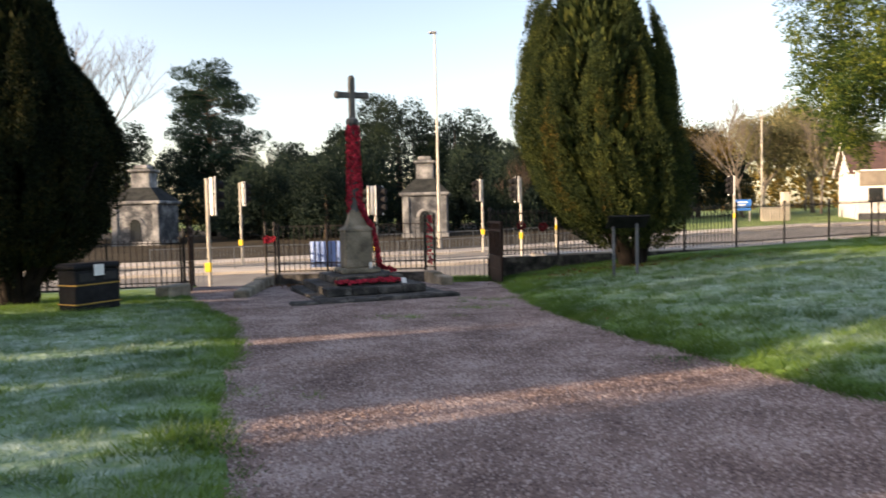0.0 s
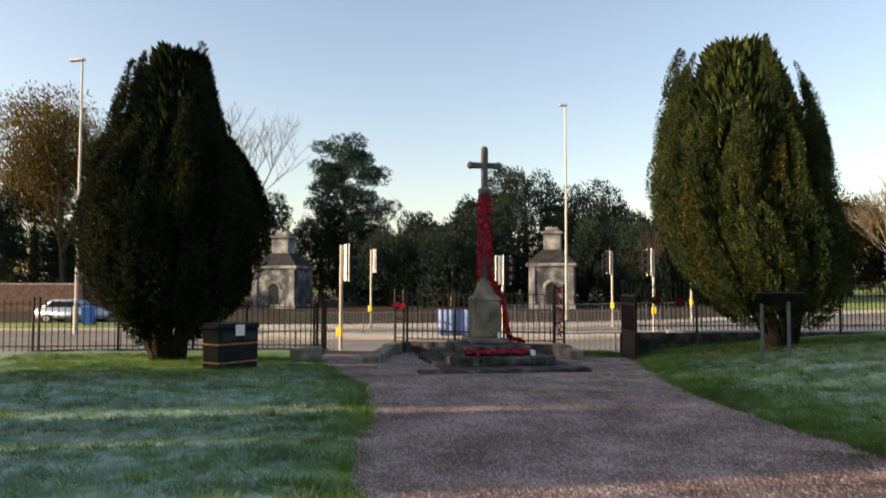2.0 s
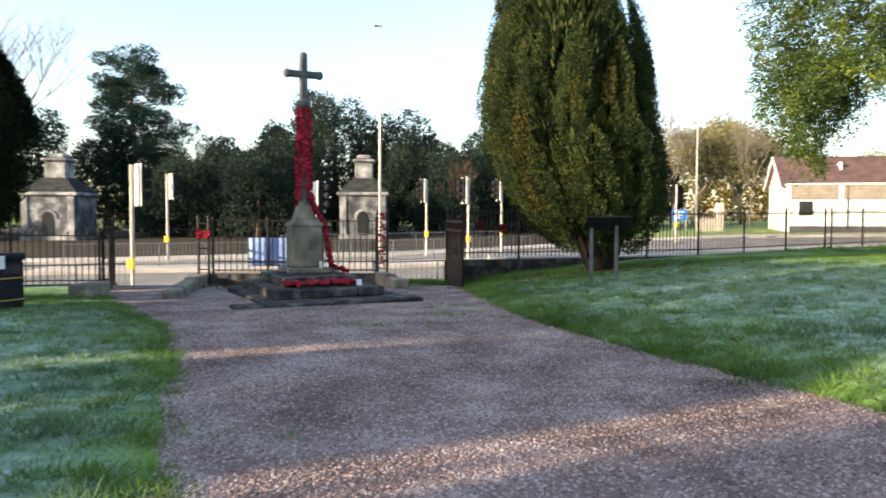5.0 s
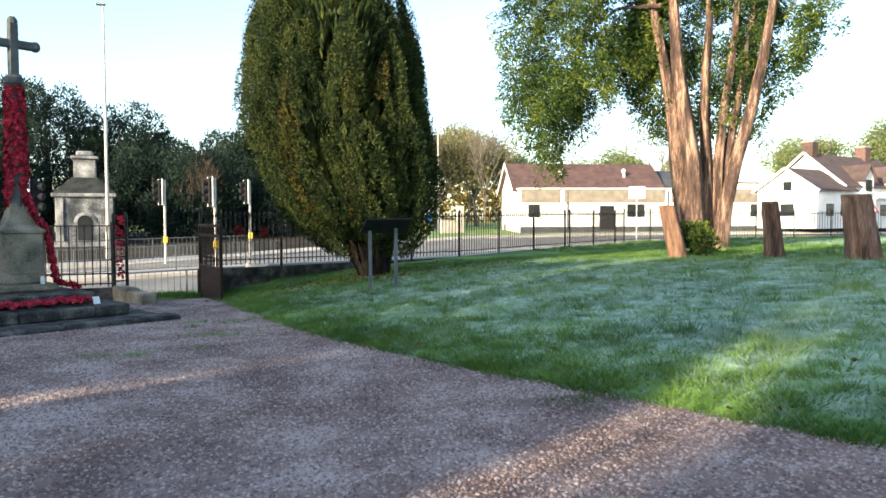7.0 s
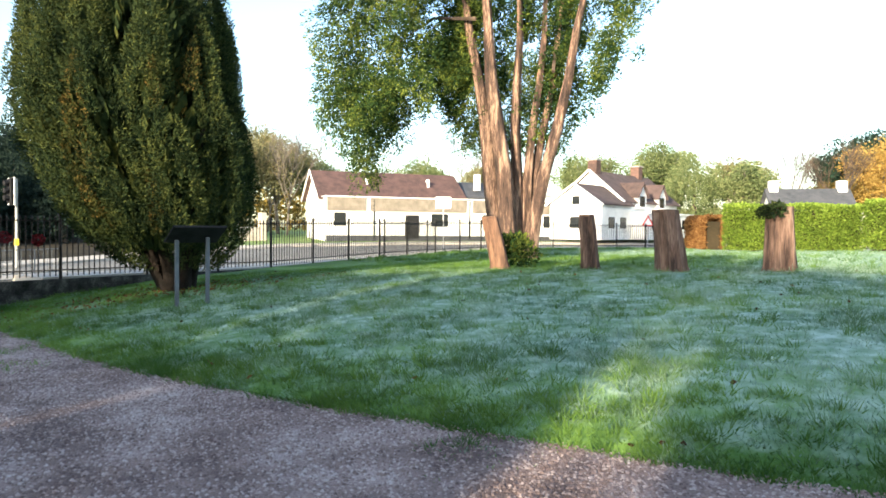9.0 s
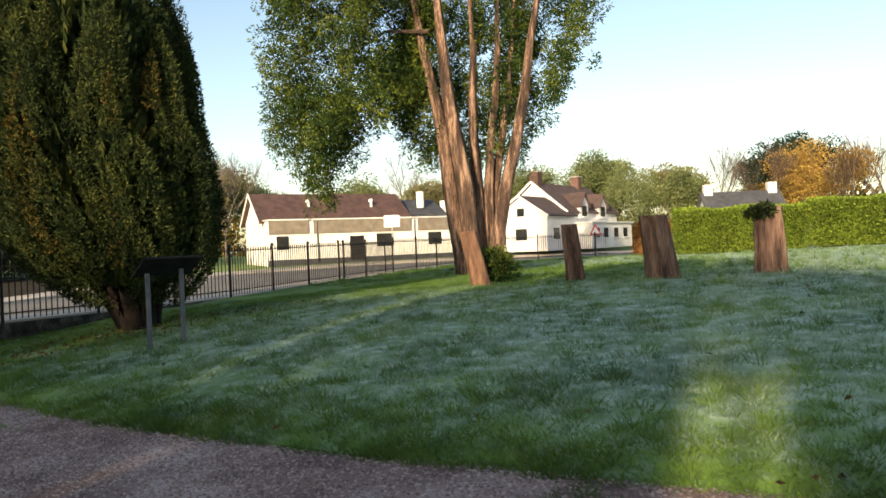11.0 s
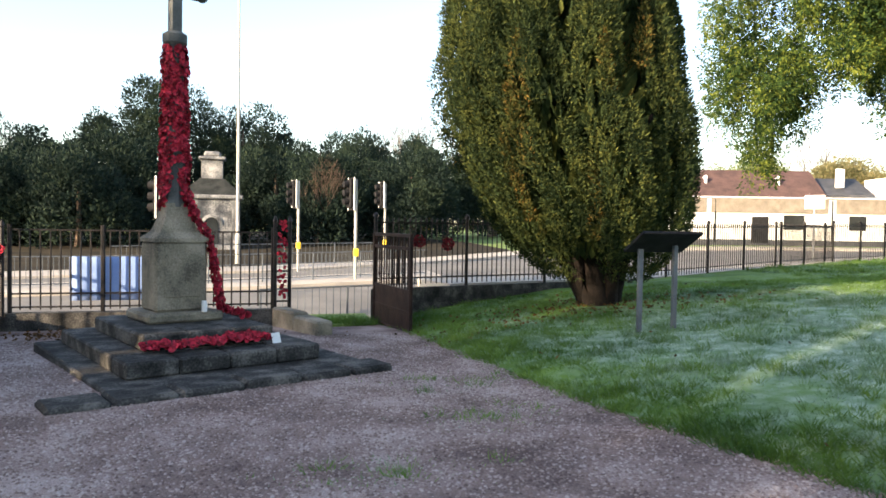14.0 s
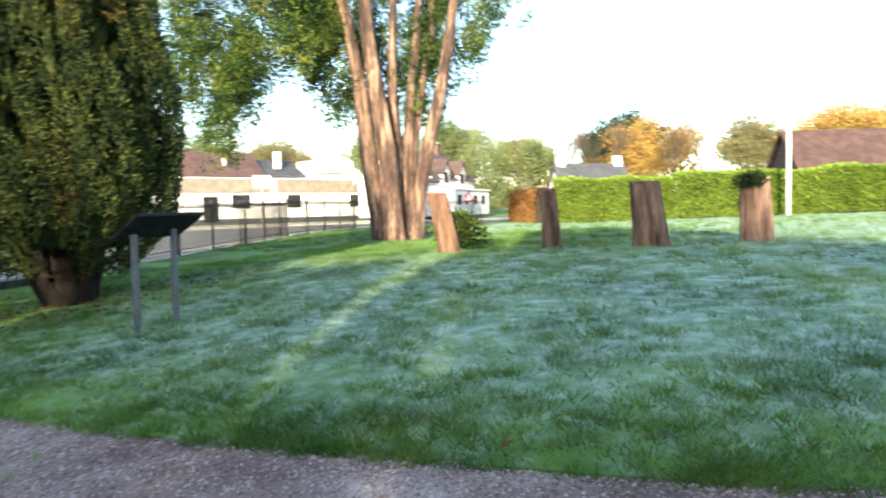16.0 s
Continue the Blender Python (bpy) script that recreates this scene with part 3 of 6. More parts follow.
def limb_tree(name, x, y, height, spread, seed, label, bark, leaf=None, low=0.35, per=26, size=0.3, clump=0.16, z=None, bare=False, droop=0.0, trunk_r=None, category="tree"):
    """A tree with a tapered trunk, forking limbs, and, unless bare, clumps of leaves round its twigs."""
    rng = np.random.default_rng(seed)
    rr = random.Random(seed)
    root = base(name, x, y, road_z(x, y) - 0.1 if z is None else z, rr.uniform(0, 360), label, category)
    bm = bmesh.new()
    tips = []
    tr = trunk_r or height * (0.013 if bare else 0.022)

    def grow(p, d, length, r, depth):
        pts, rad = [p], [r]
        q = Vector(p)
        for k in range(3):
            d = (d + Vector((rr.uniform(-0.16, 0.16), rr.uniform(-0.16, 0.16), rr.uniform(-0.03, 0.1)))).normalized()
            q = q + d * length / 3
            pts.append(tuple(q))
            rad.append(r * (1 - 0.15 * (k + 1)))
        tube(bm, pts, rad, 6 if depth < 2 else 4)
        if depth >= (5 if bare else 3):
            tips.append((q, length))
            return
        for k in range(rr.choice((2, 3)) if depth else 5):
            t = rr.uniform(0.35, 1.0)
            s = Vector(pts[1]).lerp(Vector(pts[3]), t)
            a = rr.uniform(0, 6.28)
            out = Vector((math.cos(a), math.sin(a), rr.uniform(0.1, 0.9))).normalized()
            nd = (d * 0.75 + out * (0.85 if depth == 0 else 0.65)).normalized()
            grow(tuple(s), nd, length * rr.uniform(0.55, 0.78), r * 0.52, depth + 1)
            tips.append((s + nd * length * 0.4, length * 0.7))
        grow(tuple(q), d, length * 0.68, r * 0.68, depth + 1)

    grow((0, 0, -0.2), Vector((rr.uniform(-0.06, 0.06), rr.uniform(-0.06, 0.06), 1)), height * low * 1.1, tr, 0)
    part("trunk", bm, bark, root, smooth=True)
    if not bare:
        hi = max(t[0].z for t in tips)
        k = height / max(hi, 0.1)
        cl = []
        for p, ln in tips:
            s = height * clump * rr.uniform(0.5, 1.1)
            cl.append((p.x * spread, p.y * spread, min(p.z, height) , s, s, s * rr.uniform(0.55, 0.85)))
        crown = new("crown", raw_mesh("crown", clump_leaves(rng, cl, per * 0.26, size * 0.72, size * 0.4, 0.2, droop), 4, leaf))
        crown.parent = root
    return root


def mass_tree(name, x, y, height, radius, seed, label, leaf, size=0.34, per=19.0, z=None, lobes=34, skirt=0.05):
    """A dense evergreen: a domed, many-lobed crown down to the ground over a hidden trunk."""
    rng = np.random.default_rng(seed)
    rr = random.Random(seed)
    root = base(name, x, y, road_z(x, y) - 0.1 if z is None else z, 0, label, "tree")
    part("trunk", tube(bmesh.new(), [(0, 0, -0.2), (0.1, 0, height * 0.35), (0, 0.1, height * 0.8)], [height * 0.035, height * 0.025, 0.05], 8), M_BARK, root)
    cl = [(0, 0, height * 0.45, radius * 0.72, radius * 0.72, height * 0.42)]
    for k in range(lobes):
        a = k * 2.4 + rr.uniform(-0.3, 0.3)
        h = height * rr.uniform(skirt + 0.1, 0.86)
        q = h / height
        rad = radius * math.sqrt(max(0.05, 1 - (max(0, q - 0.25) / 0.72) ** 2)) * rr.uniform(0.7, 0.95)
        s = radius * rr.uniform(0.2, 0.36)
        cl.append((math.cos(a) * rad, math.sin(a) * rad, h, s, s, s * rr.uniform(1.0, 1.7)))
    crown = new("crown", raw_mesh("crown", clump_leaves(rng, cl, per * 1.6, size * 0.8, size * 0.36, 0.8), 4, leaf))
    crown.parent = root
    return root


DARK = "dense dark evergreen of the wood across the road"
for i, (x, y, h, r) in enumerate([(-6.0, 72, 13.6, 4.8), (-10.8, 72, 10.8, 3.2), (-0.4, 73, 12.6, 4.0), (3.6, 73, 10.4, 3.4), (9.0, 75, 10.8, 4.0), (14.0, 76, 9.8, 4.0), (19.5, 78, 9.6, 5.0),
                                  (-16.8, 72, 9.4, 2.9), (-21.5, 71, 8.2, 3.2), (-14.0, 70, 8.2, 2.2), (-32.5, 70, 11.4, 3.6), (-27, 71, 8.8, 3.5), (-39, 66, 11, 4.5), (-46, 64, 11.5, 4.5), (-53.5, 62, 12.0, 5.0), (-61, 60, 11.5, 5.0),
                                  (2, 66, 7.8, 4.2), (-9.5, 65, 8.0, 4.0), (10, 69, 8.0, 4.5), (-17, 64, 6.8, 4.0), (-10.5, 57.5, 6.0, 3.2), (-34, 54.5, 6.5, 2.8), (-16, 59, 5.5, 3.4), (4.5, 60, 6.5, 3.2), (12, 62, 7.0, 3.6), (27, 84, 10.0, 5.5)]):
    mass_tree("evergreen_tree", x, y, h, r, 100 + i, DARK, M_WOODS)


def pine(x, y, height, seed, label):
    """A pine with a straight trunk and flat open tiers of needles at the ends of level boughs."""
    rng = np.random.default_rng(seed)
    rr = random.Random(seed)
    root = base("pine_tree", x, y, road_z(x, y) - 0.1, 0, label, "tree")
    part("trunk", tube(bmesh.new(), [(0, 0, -0.2), (0.15, 0, height * 0.4), (-0.1, 0.1, height * 0.8), (0, 0, height * 0.97)], [0.36, 0.28, 0.14, 0.04], 9), M_BARK, root, smooth=True)
    cl = []
    for k in range(40):
        q = 0.24 + 0.74 * (k + 0.5) / 40
        a = k * 2.4 + rr.uniform(-0.5, 0.5)
        reach = height * float(np.interp(q, [0.34, 0.5, 0.75, 0.92, 1.0], [0.2, 0.26, 0.27, 0.2, 0.06])) * rr.uniform(0.6, 1.1)
        z0 = q * height
        z1 = z0 + reach * rr.uniform(-0.12, 0.22)
        e = (math.cos(a) * reach, math.sin(a) * reach, z1)
        part("bough", tube(bmesh.new(), [(0, 0, z0), (e[0] * 0.5, e[1] * 0.5, (z0 + z1) / 2 + 0.15), e], [0.09, 0.06, 0.02], 5), M_BARK, root)
        for j in range(4):
            f = rr.uniform(0.5, 1.05)
            s = height * rr.uniform(0.045, 0.08)
            cl.append((e[0] * f + rr.uniform(-s, s), e[1] * f + rr.uniform(-s, s), z0 + (z1 - z0) * f + rr.uniform(-0.3, 0.4), s, s, s * 0.62))
    crown = new("crown", raw_mesh("crown", clump_leaves(rng, cl, 40, 0.26, 0.08, 0.5), 4, M_PINE))
    crown.parent = root


pine(-24.8, 72, 16.4, 21, "tall bluish pine with an open layered crown")
limb_tree("bare_tree", -40, 76, 21, 1.0, 22, "tall bare winter tree with fine twigs", M_BARK_GREY, bare=True)
limb_tree("bare_tree", -24, 84, 13, 1.0, 23, "bare pale winter tree beyond the wood", M_BARK_GREY, bare=True)
limb_tree("autumn_tree", -47.5, 60, 20.5, 1.1, 24, "broad tree with thinning yellow and green leaves", M_BARK, M_RUSSET, per=20, size=0.36, clump=0.13)
limb_tree("autumn_tree", -60, 56, 14, 1.15, 25, "broad tree with thinning yellow and green leaves", M_BARK, M_PALE, per=18, size=0.36, clump=0.12)
limb_tree("autumn_tree", -34.5, 60, 9.5, 1.1, 26, "small russet tree at the edge of the wood", M_BARK, M_RUSSET, per=26, size=0.34, clump=0.15)
limb_tree("bare_tree", 4.5, 58, 6.5, 1.0, 27, "small bare thorny tree beside the road", M_BARK, bare=True)
limb_tree("bare_tree", 18, 95, 15, 1.0, 28, "bare pale winter tree beyond the wood", M_BARK_GREY, bare=True)
PALE = "pale green and yellow tree behind the white buildings"
for i, (x, y, h, lf) in enumerate([(31, 76, 11.5, M_PALE), (39, 82, 12.5, M_PALE), (49, 88, 10.5, M_GREEN), (58, 80, 10.5, M_GREEN), (66, 76, 10.5, M_PALE), (75, 66, 12, M_GREEN), (80, 58, 12.5, M_GREEN),
                                   (87, 52, 10.5, M_PALE), (95, 36, 13, M_ORANGE), (98, 24, 13, M_PALE), (94, 14, 14, M_ORANGE), (97, 4, 13, M_ORANGE), (74, 44, 9.0, M_GREEN), (100, 44, 11, M_RUSSET), (25, 80, 11, M_RUSSET)]):
    limb_tree("autumn_tree" if lf != M_GREEN else "broadleaf_tree", x, y, h, 1.2, 40 + i, PALE if lf != M_ORANGE else "orange autumn tree beyond the hedge", M_BARK_GREY, lf, per=22, size=0.42, clump=0.15)
mass_tree("conifer_tree", 72.5, 48.5, 9.5, 3.4, 61, "dark green conifer behind the white house", M_GREEN)
limb_tree("bare_tree", 82, 36, 11.5, 1.0, 62, "bare spreading winter tree behind the cottage", M_BARK, bare=True)
limb_tree("bare_tree", 88, 30, 12.0, 1.0, 63, "bare spreading winter tree behind the cottage", M_BARK, bare=True)
limb_tree("pine_tree", 100, 40, 14.5, 1.2, 64, "dark pine with a flat spreading crown", M_BARK, M_PINE, per=30, size=0.5, clump=0.14)

for i, (x, y, h) in enumerate([(34, 90, 14), (44, 95, 14), (70, 84, 14), (86, 62, 13), (93, 47, 13), (104, 30, 14), (28, 73, 12), (36, 74, 11)]):
    limb_tree("bare_tree", x, y, h, 1.0, 80 + i, "bare pale winter tree behind the buildings", M_BARK_GREY, bare=True)

# far woods that close the view all round
rng = np.random.default_rng(5)
cl = []
for k in range(150):
    a = 2 * math.pi * k / 150
    r = 135 + 12 * rng.uniform(-1, 1)
    h = rng.uniform(4.0, 7.5)
    cl.append((r * math.cos(a), 20 + r * math.sin(a), h * 0.55, 4.5, 4.5, h * 0.6))
woods = new("far_woods", raw_mesh("far_woods", clump_leaves(rng, cl, 2.2, 1.1, 0.6, 0.5), 4, M_RUSSET))
tagged(woods, "belt of distant autumn woods round the place", "woods", kind="stuff")

# unseen yews added as shade casters; the gaps leave sun streaks on the forecourt
ROW = [(4.05, 0.36, 1.2), (4.8, 0.34, 1.25), (7.2, 0.3, 1.5), (7.95, 0.3, 1.6), (9.4, 0.29, 1.55), (9.95, 0.27, 1.5), (11.6, 0.17, 1.06), (12.7, 0.23, 1.06), (13.25, 0.36, 1.04), (13.95, 0.4, 1.0), (14.8, 0.42, 1.0), (15.7, 0.42, 0.98), (16.4, 0.36, 0.95)]
SLENDER = "unseen slender yew added to cast shade on the forecourt"
shade_yew = yew("yew_tree", -17.0, 4.05 - 7.208, -0.6, 8.0, 2.45, 9, M_YEW_SHADED, SLENDER, COLUMN, plumes=210, per=42, leaf=(0.34, 0.12), group="row of slender yews")
shade_yew.scale = (0.36, 0.36, 1.2)
for x in (-17.0, -20.0, -23.0):
    for c, r, h in ROW:
        if (x, c) != (-17.0, 4.05):
            copied = copy_thing(shade_yew, pose(x + 0.45 * r, c + 0.424 * x, -0.6, 0, 0, 40 * c))
            copied.scale = (r, r, h)


def standard_tree(x, c, low, high, r, seed):
    """An unseen slim tree, clear stem and narrow crown, added to block high sun."""
    rng = np.random.default_rng(seed)
    rr = random.Random(seed)
    root = base("clipped_tree", x, c + 0.424 * x, -0.6, 0, "unseen slim tree with a clear stem, added to shorten sun streaks", "tree", "row of slender yews")
    part("trunk", tube(bmesh.new(), [(0, 0, -0.2), (0, 0, low), (0, 0, high)], [0.06, 0.05, 0.03], 7), M_BARK_DARK, root)
    cl = [(rr.uniform(-0.3, 0.3) * r, rr.uniform(-0.3, 0.3) * r, low + r + (high - low - r) * k / 7, r, r, r * 0.9) for k in range(8)]
    crown = new("crown", raw_mesh("crown", clump_leaves(rng, cl, 120, 0.14, 0.09, 0.5), 4, M_YEW_SHADED))
    crown.parent = root
    return root


# added crowns let low sun through and end the streaks farther off
for x in (-17.0, -20.0):
    k = (x + 17.0) * -0.27
    standard_tree(x, 5.95, 6.7 + k, 11.5, 0.42, int(-x))
    standard_tree(x, 11.05, 4.7 + k, 9.5, 0.45, int(-x) + 1)


def stem(bm, pts, radii, rr):
    """A fluted stem: ridges of bark run up it."""
    n = 20
    ph = [rr.uniform(0, 6.28) for _ in range(3)]
    rings = []
    for (x, y, z), r in zip(pts, radii):
        ring = []
        for k in range(n):
            a = 2 * math.pi * k / n
            w = r * (1 + 0.13 * math.sin(3 * a + ph[0] + z * 0.12) + 0.1 * math.sin(6 * a + ph[1]) + 0.06 * math.sin(9 * a + ph[2] + z * 0.2))
            ring.append(bm.verts.new((x + math.cos(a) * w, y + math.sin(a) * w, z)))
        rings.append(ring)
    for r0, r1 in zip(rings, rings[1:]):
        for k in range(n):
            bm.faces.new((r0[k], r0[(k + 1) % n], r1[(k + 1) % n], r1[k]))
    bm.faces.new(rings[0][::-1])
    bm.faces.new(rings[-1])


def cedar():
    """The many-stemmed red-barked conifer near the railings."""
    rr = random.Random(12)
    rng = np.random.default_rng(12)
    root = base("cedar_tree", 18.05, 22.42, 0.42, 0, "many-stemmed conifer with sunlit red bark and drooping sprays", "tree")
    # stems: lean across the view (ex) and along it (ey), and foot
    ux, uy = Vector((0.75, -0.66, 0)), Vector((0.66, 0.75, 0))
    ends = [(-0.5, 0.15, -2.2, 0.5, 0.27), (-0.18, -0.3, -1.5, -0.3, 0.29), (-0.02, 0.25, 0.0, 0.7, 0.2), (0.15, 0.3, 1.2, 0.9, 0.17), (0.36, -0.1, 2.75, 0.0, 0.23), (0.25, 0.5, 2.0, 1.2, 0.16)]
    tops = []
    for fx, fy, tx, ty, r in ends:
        bm = bmesh.new()
        pts = []
        for t in (0, 0.06, 0.14, 0.26, 0.4, 0.55, 0.7, 0.85, 1.0):
            c = ux * (fx * (1 - t) + tx * t + 0.07 * math.sin(t * 11 + fx * 7)) + uy * (fy * (1 - t) + ty * t)
            pts.append((c.x, c.y, -0.3 + t * 11.5))
        stem(bm, pts, [r * 1.5, r * 1.15, r, r * 0.95, r * 0.85, r * 0.7, r * 0.55, r * 0.4, r * 0.2], rr)
        part("trunk", bm, M_BARK_RED, root, smooth=True)
        tops.append(pts)
    cl = []

    def spray(u, v, z, s):
        # uneven gaps let the sky through
        if math.sin(u * 2.1 + z * 0.9) * math.sin(z * 1.9 - u * 1.3 + v * 0.3) > 0.42 and rr.random() < 0.85:
            return
        c = ux * u + uy * v
        cl.append((c.x, c.y, z, s, s, s * rr.uniform(0.6, 1.0)))
        # small tassels hang under each spray
        for j in range(2):
            d = rr.uniform(0.5, 1.0) * s
            cl.append((c.x + rr.uniform(-s, s), c.y + rr.uniform(-s, s), z - s * 0.6 - d, 0.13 + 0.1 * rr.random(), 0.13 + 0.1 * rr.random(), d * 0.75))

    def bough(u0, z0, u1, v1, z1):
        a, b = ux * u0, ux * u1 + uy * v1
        m = (a + b) * 0.5
        part("bough", tube(bmesh.new(), [(a.x, a.y, z0), (m.x, m.y, (z0 + z1) / 2 + 0.5), (b.x, b.y, z1)], [0.07, 0.05, 0.015], 5), M_BARK, root)

    low_u = [-7.2, -6.6, -5.7, -5.0, -4.2, -3.2, -2.2, -1.5]
    low_z = [7.2, 5.0, 3.3, 3.7, 5.0, 5.9, 5.6, 4.4]
    for k in range(520):
        u = rr.uniform(-6.9, -1.5)
        lo = float(np.interp(u, low_u, low_z)) + 0.7 * math.sin(u * 6.0)
        z = lo + 0.3 + (12.5 - lo) * rr.random() ** 1.5
        v = rr.uniform(-2.2, 2.6)
        if u > -3.0:
            v = rr.uniform(0.2, 2.6)
        spray(u, v, z, rr.uniform(0.24, 0.6))
        if k % 21 == 0 and u < -3.0 and z > lo + 2.2 and v > 0.3:
            bough(-0.7 - 0.11 * z, z + 0.8 * rr.random(), u, v, z)
    for k in range(300):
        u = rr.uniform(-2.4, 2.2)
        spray(u, rr.uniform(0.6, 2.6), 3.5 + 0.4 * abs(u) + 8.0 * rr.random() ** 0.9, rr.uniform(0.25, 0.6))
    for k in range(190):
        u = rr.uniform(1.2, 4.5)
        lo = float(np.interp(u, [1.2, 2.4, 3.6, 4.5], [3.9, 5.2, 7.2, 8.6]))
        v = rr.uniform(-1.6, 2.4) if u > 2.6 else rr.uniform(0.5, 2.5)
        z = lo + (12.5 - lo) * rr.random() ** 1.2
        spray(u, v, z, rr.uniform(0.22, 0.5))
        if k % 30 == 0 and z > lo + 1.8 and v > 0.3:
            bough(1.2, z - 0.4, u, v, z)
    crown = new("crown", raw_mesh("crown", clump_leaves(rng, cl, 105, 0.12, 0.05, -0.3), 4, M_THUJA))
    crown.parent = root


cedar()


# ---- stumps ----
def stump(x, y, z, h, r, lean, seed, label, bark=M_STUMP):
    """A tall sawn stump with fluted bark and a flat cut top."""
    rr = random.Random(seed)
    root = base("tree_stump", x, y, z, 0, label, "stump", "cut stumps on the lawn")
    bm = bmesh.new()
    n = 40
    ph = [rr.uniform(0, 6.28) for _ in range(3)]
    rings = []
    for t in (0, 0.05, 0.15, 0.35, 0.6, 0.85, 1.0):
        ring = []
        for k in range(n):
            a = 2 * math.pi * k / n
            fl = 1 + 0.12 * math.sin(3 * a + ph[0]) + 0.1 * math.sin(6 * a + ph[1] + t) + 0.09 * math.sin(10 * a + ph[2])
            rad = r * fl * (1.12 - 0.2 * t + (0.12 if t < 0.06 else 0)) * (1 + rr.uniform(-0.03, 0.03))
            ring.append(bm.verts.new((math.cos(a) * rad + lean * t * 0.75, math.sin(a) * rad - lean * t * 0.6, -0.08 + t * (h + 0.08))))
        rings.append(ring)
    for r0, r1 in zip(rings, rings[1:]):
        for k in range(n):
            bm.faces.new((r0[k], r0[(k + 1) % n], r1[(k + 1) % n], r1[k]))
    part("trunk", bm, bark, root, smooth=True)
    bm = bmesh.new()
    vs = [bm.verts.new(v) for v in [(math.cos(2 * math.pi * k / n) * r * 0.93 + lean * 0.75, math.sin(2 * math.pi * k / n) * r * 0.93 - lean * 0.6, h - 0.004 + rr.uniform(-0.008, 0.008)) for k in range(n)]]
    f = bm.faces.new(vs)
    bmesh.ops.extrude_face_region(bm, geom=[f])
    for v in vs:
        v.co.z -= 0.05
    part("cut_top", bm, M_CUT, root, "pale sawn wood top")
    return root


stump(11.84, 16.8, yard_z(11.84, 16.8), 1.22, 0.19, -0.3, 1, "leaning sawn stump stripped to pale orange wood", M_CUT)
stump(12.85, 14.95, yard_z(12.85, 14.95), 1.22, 0.17, -0.14, 2, "slim sawn tree stump on the frosty lawn")
stump(12.95, 12.9, yard_z(12.95, 12.9), 1.26, 0.27, -0.2, 3, "thick sawn tree stump with fluted bark")
stump(14.05, 11.2, yard_z(14.05, 11.2), 1.27, 0.26, -0.05, 4, "thick sawn tree stump with ivy hanging from its top")


def bush(name, x, y, z, rx, rz, seed, label, leaf, size=0.12, per=60):
    rng = np.random.default_rng(seed)
    rr = random.Random(seed)
    cl = [(rr.uniform(-0.5, 0.5) * rx, rr.uniform(-0.5, 0.5) * rx, rz * rr.uniform(0.45, 1.1), rx * 0.5, rx * 0.5, rz * 0.5) for _ in range(7)]
    ob = new(name, raw_mesh(name, clump_leaves(rng, cl, per, size, size * 0.6, 0.5), 4, leaf))
    ob.matrix_basis = pose(x, y, z)
    return tagged(ob, label, "bush")


bush("bush", 12.45, 16.95, yard_z(12.45, 16.95) - 0.1, 0.62, 0.6, 5, "small dark green bush behind a stump", M_THUJA, 0.1, 260)
bush("ivy_clump", 13.74, 11.3, 1.44, 0.32, 0.24, 6, "dark clump of ivy resting on the stump's top", M_YEW, 0.08, 420)


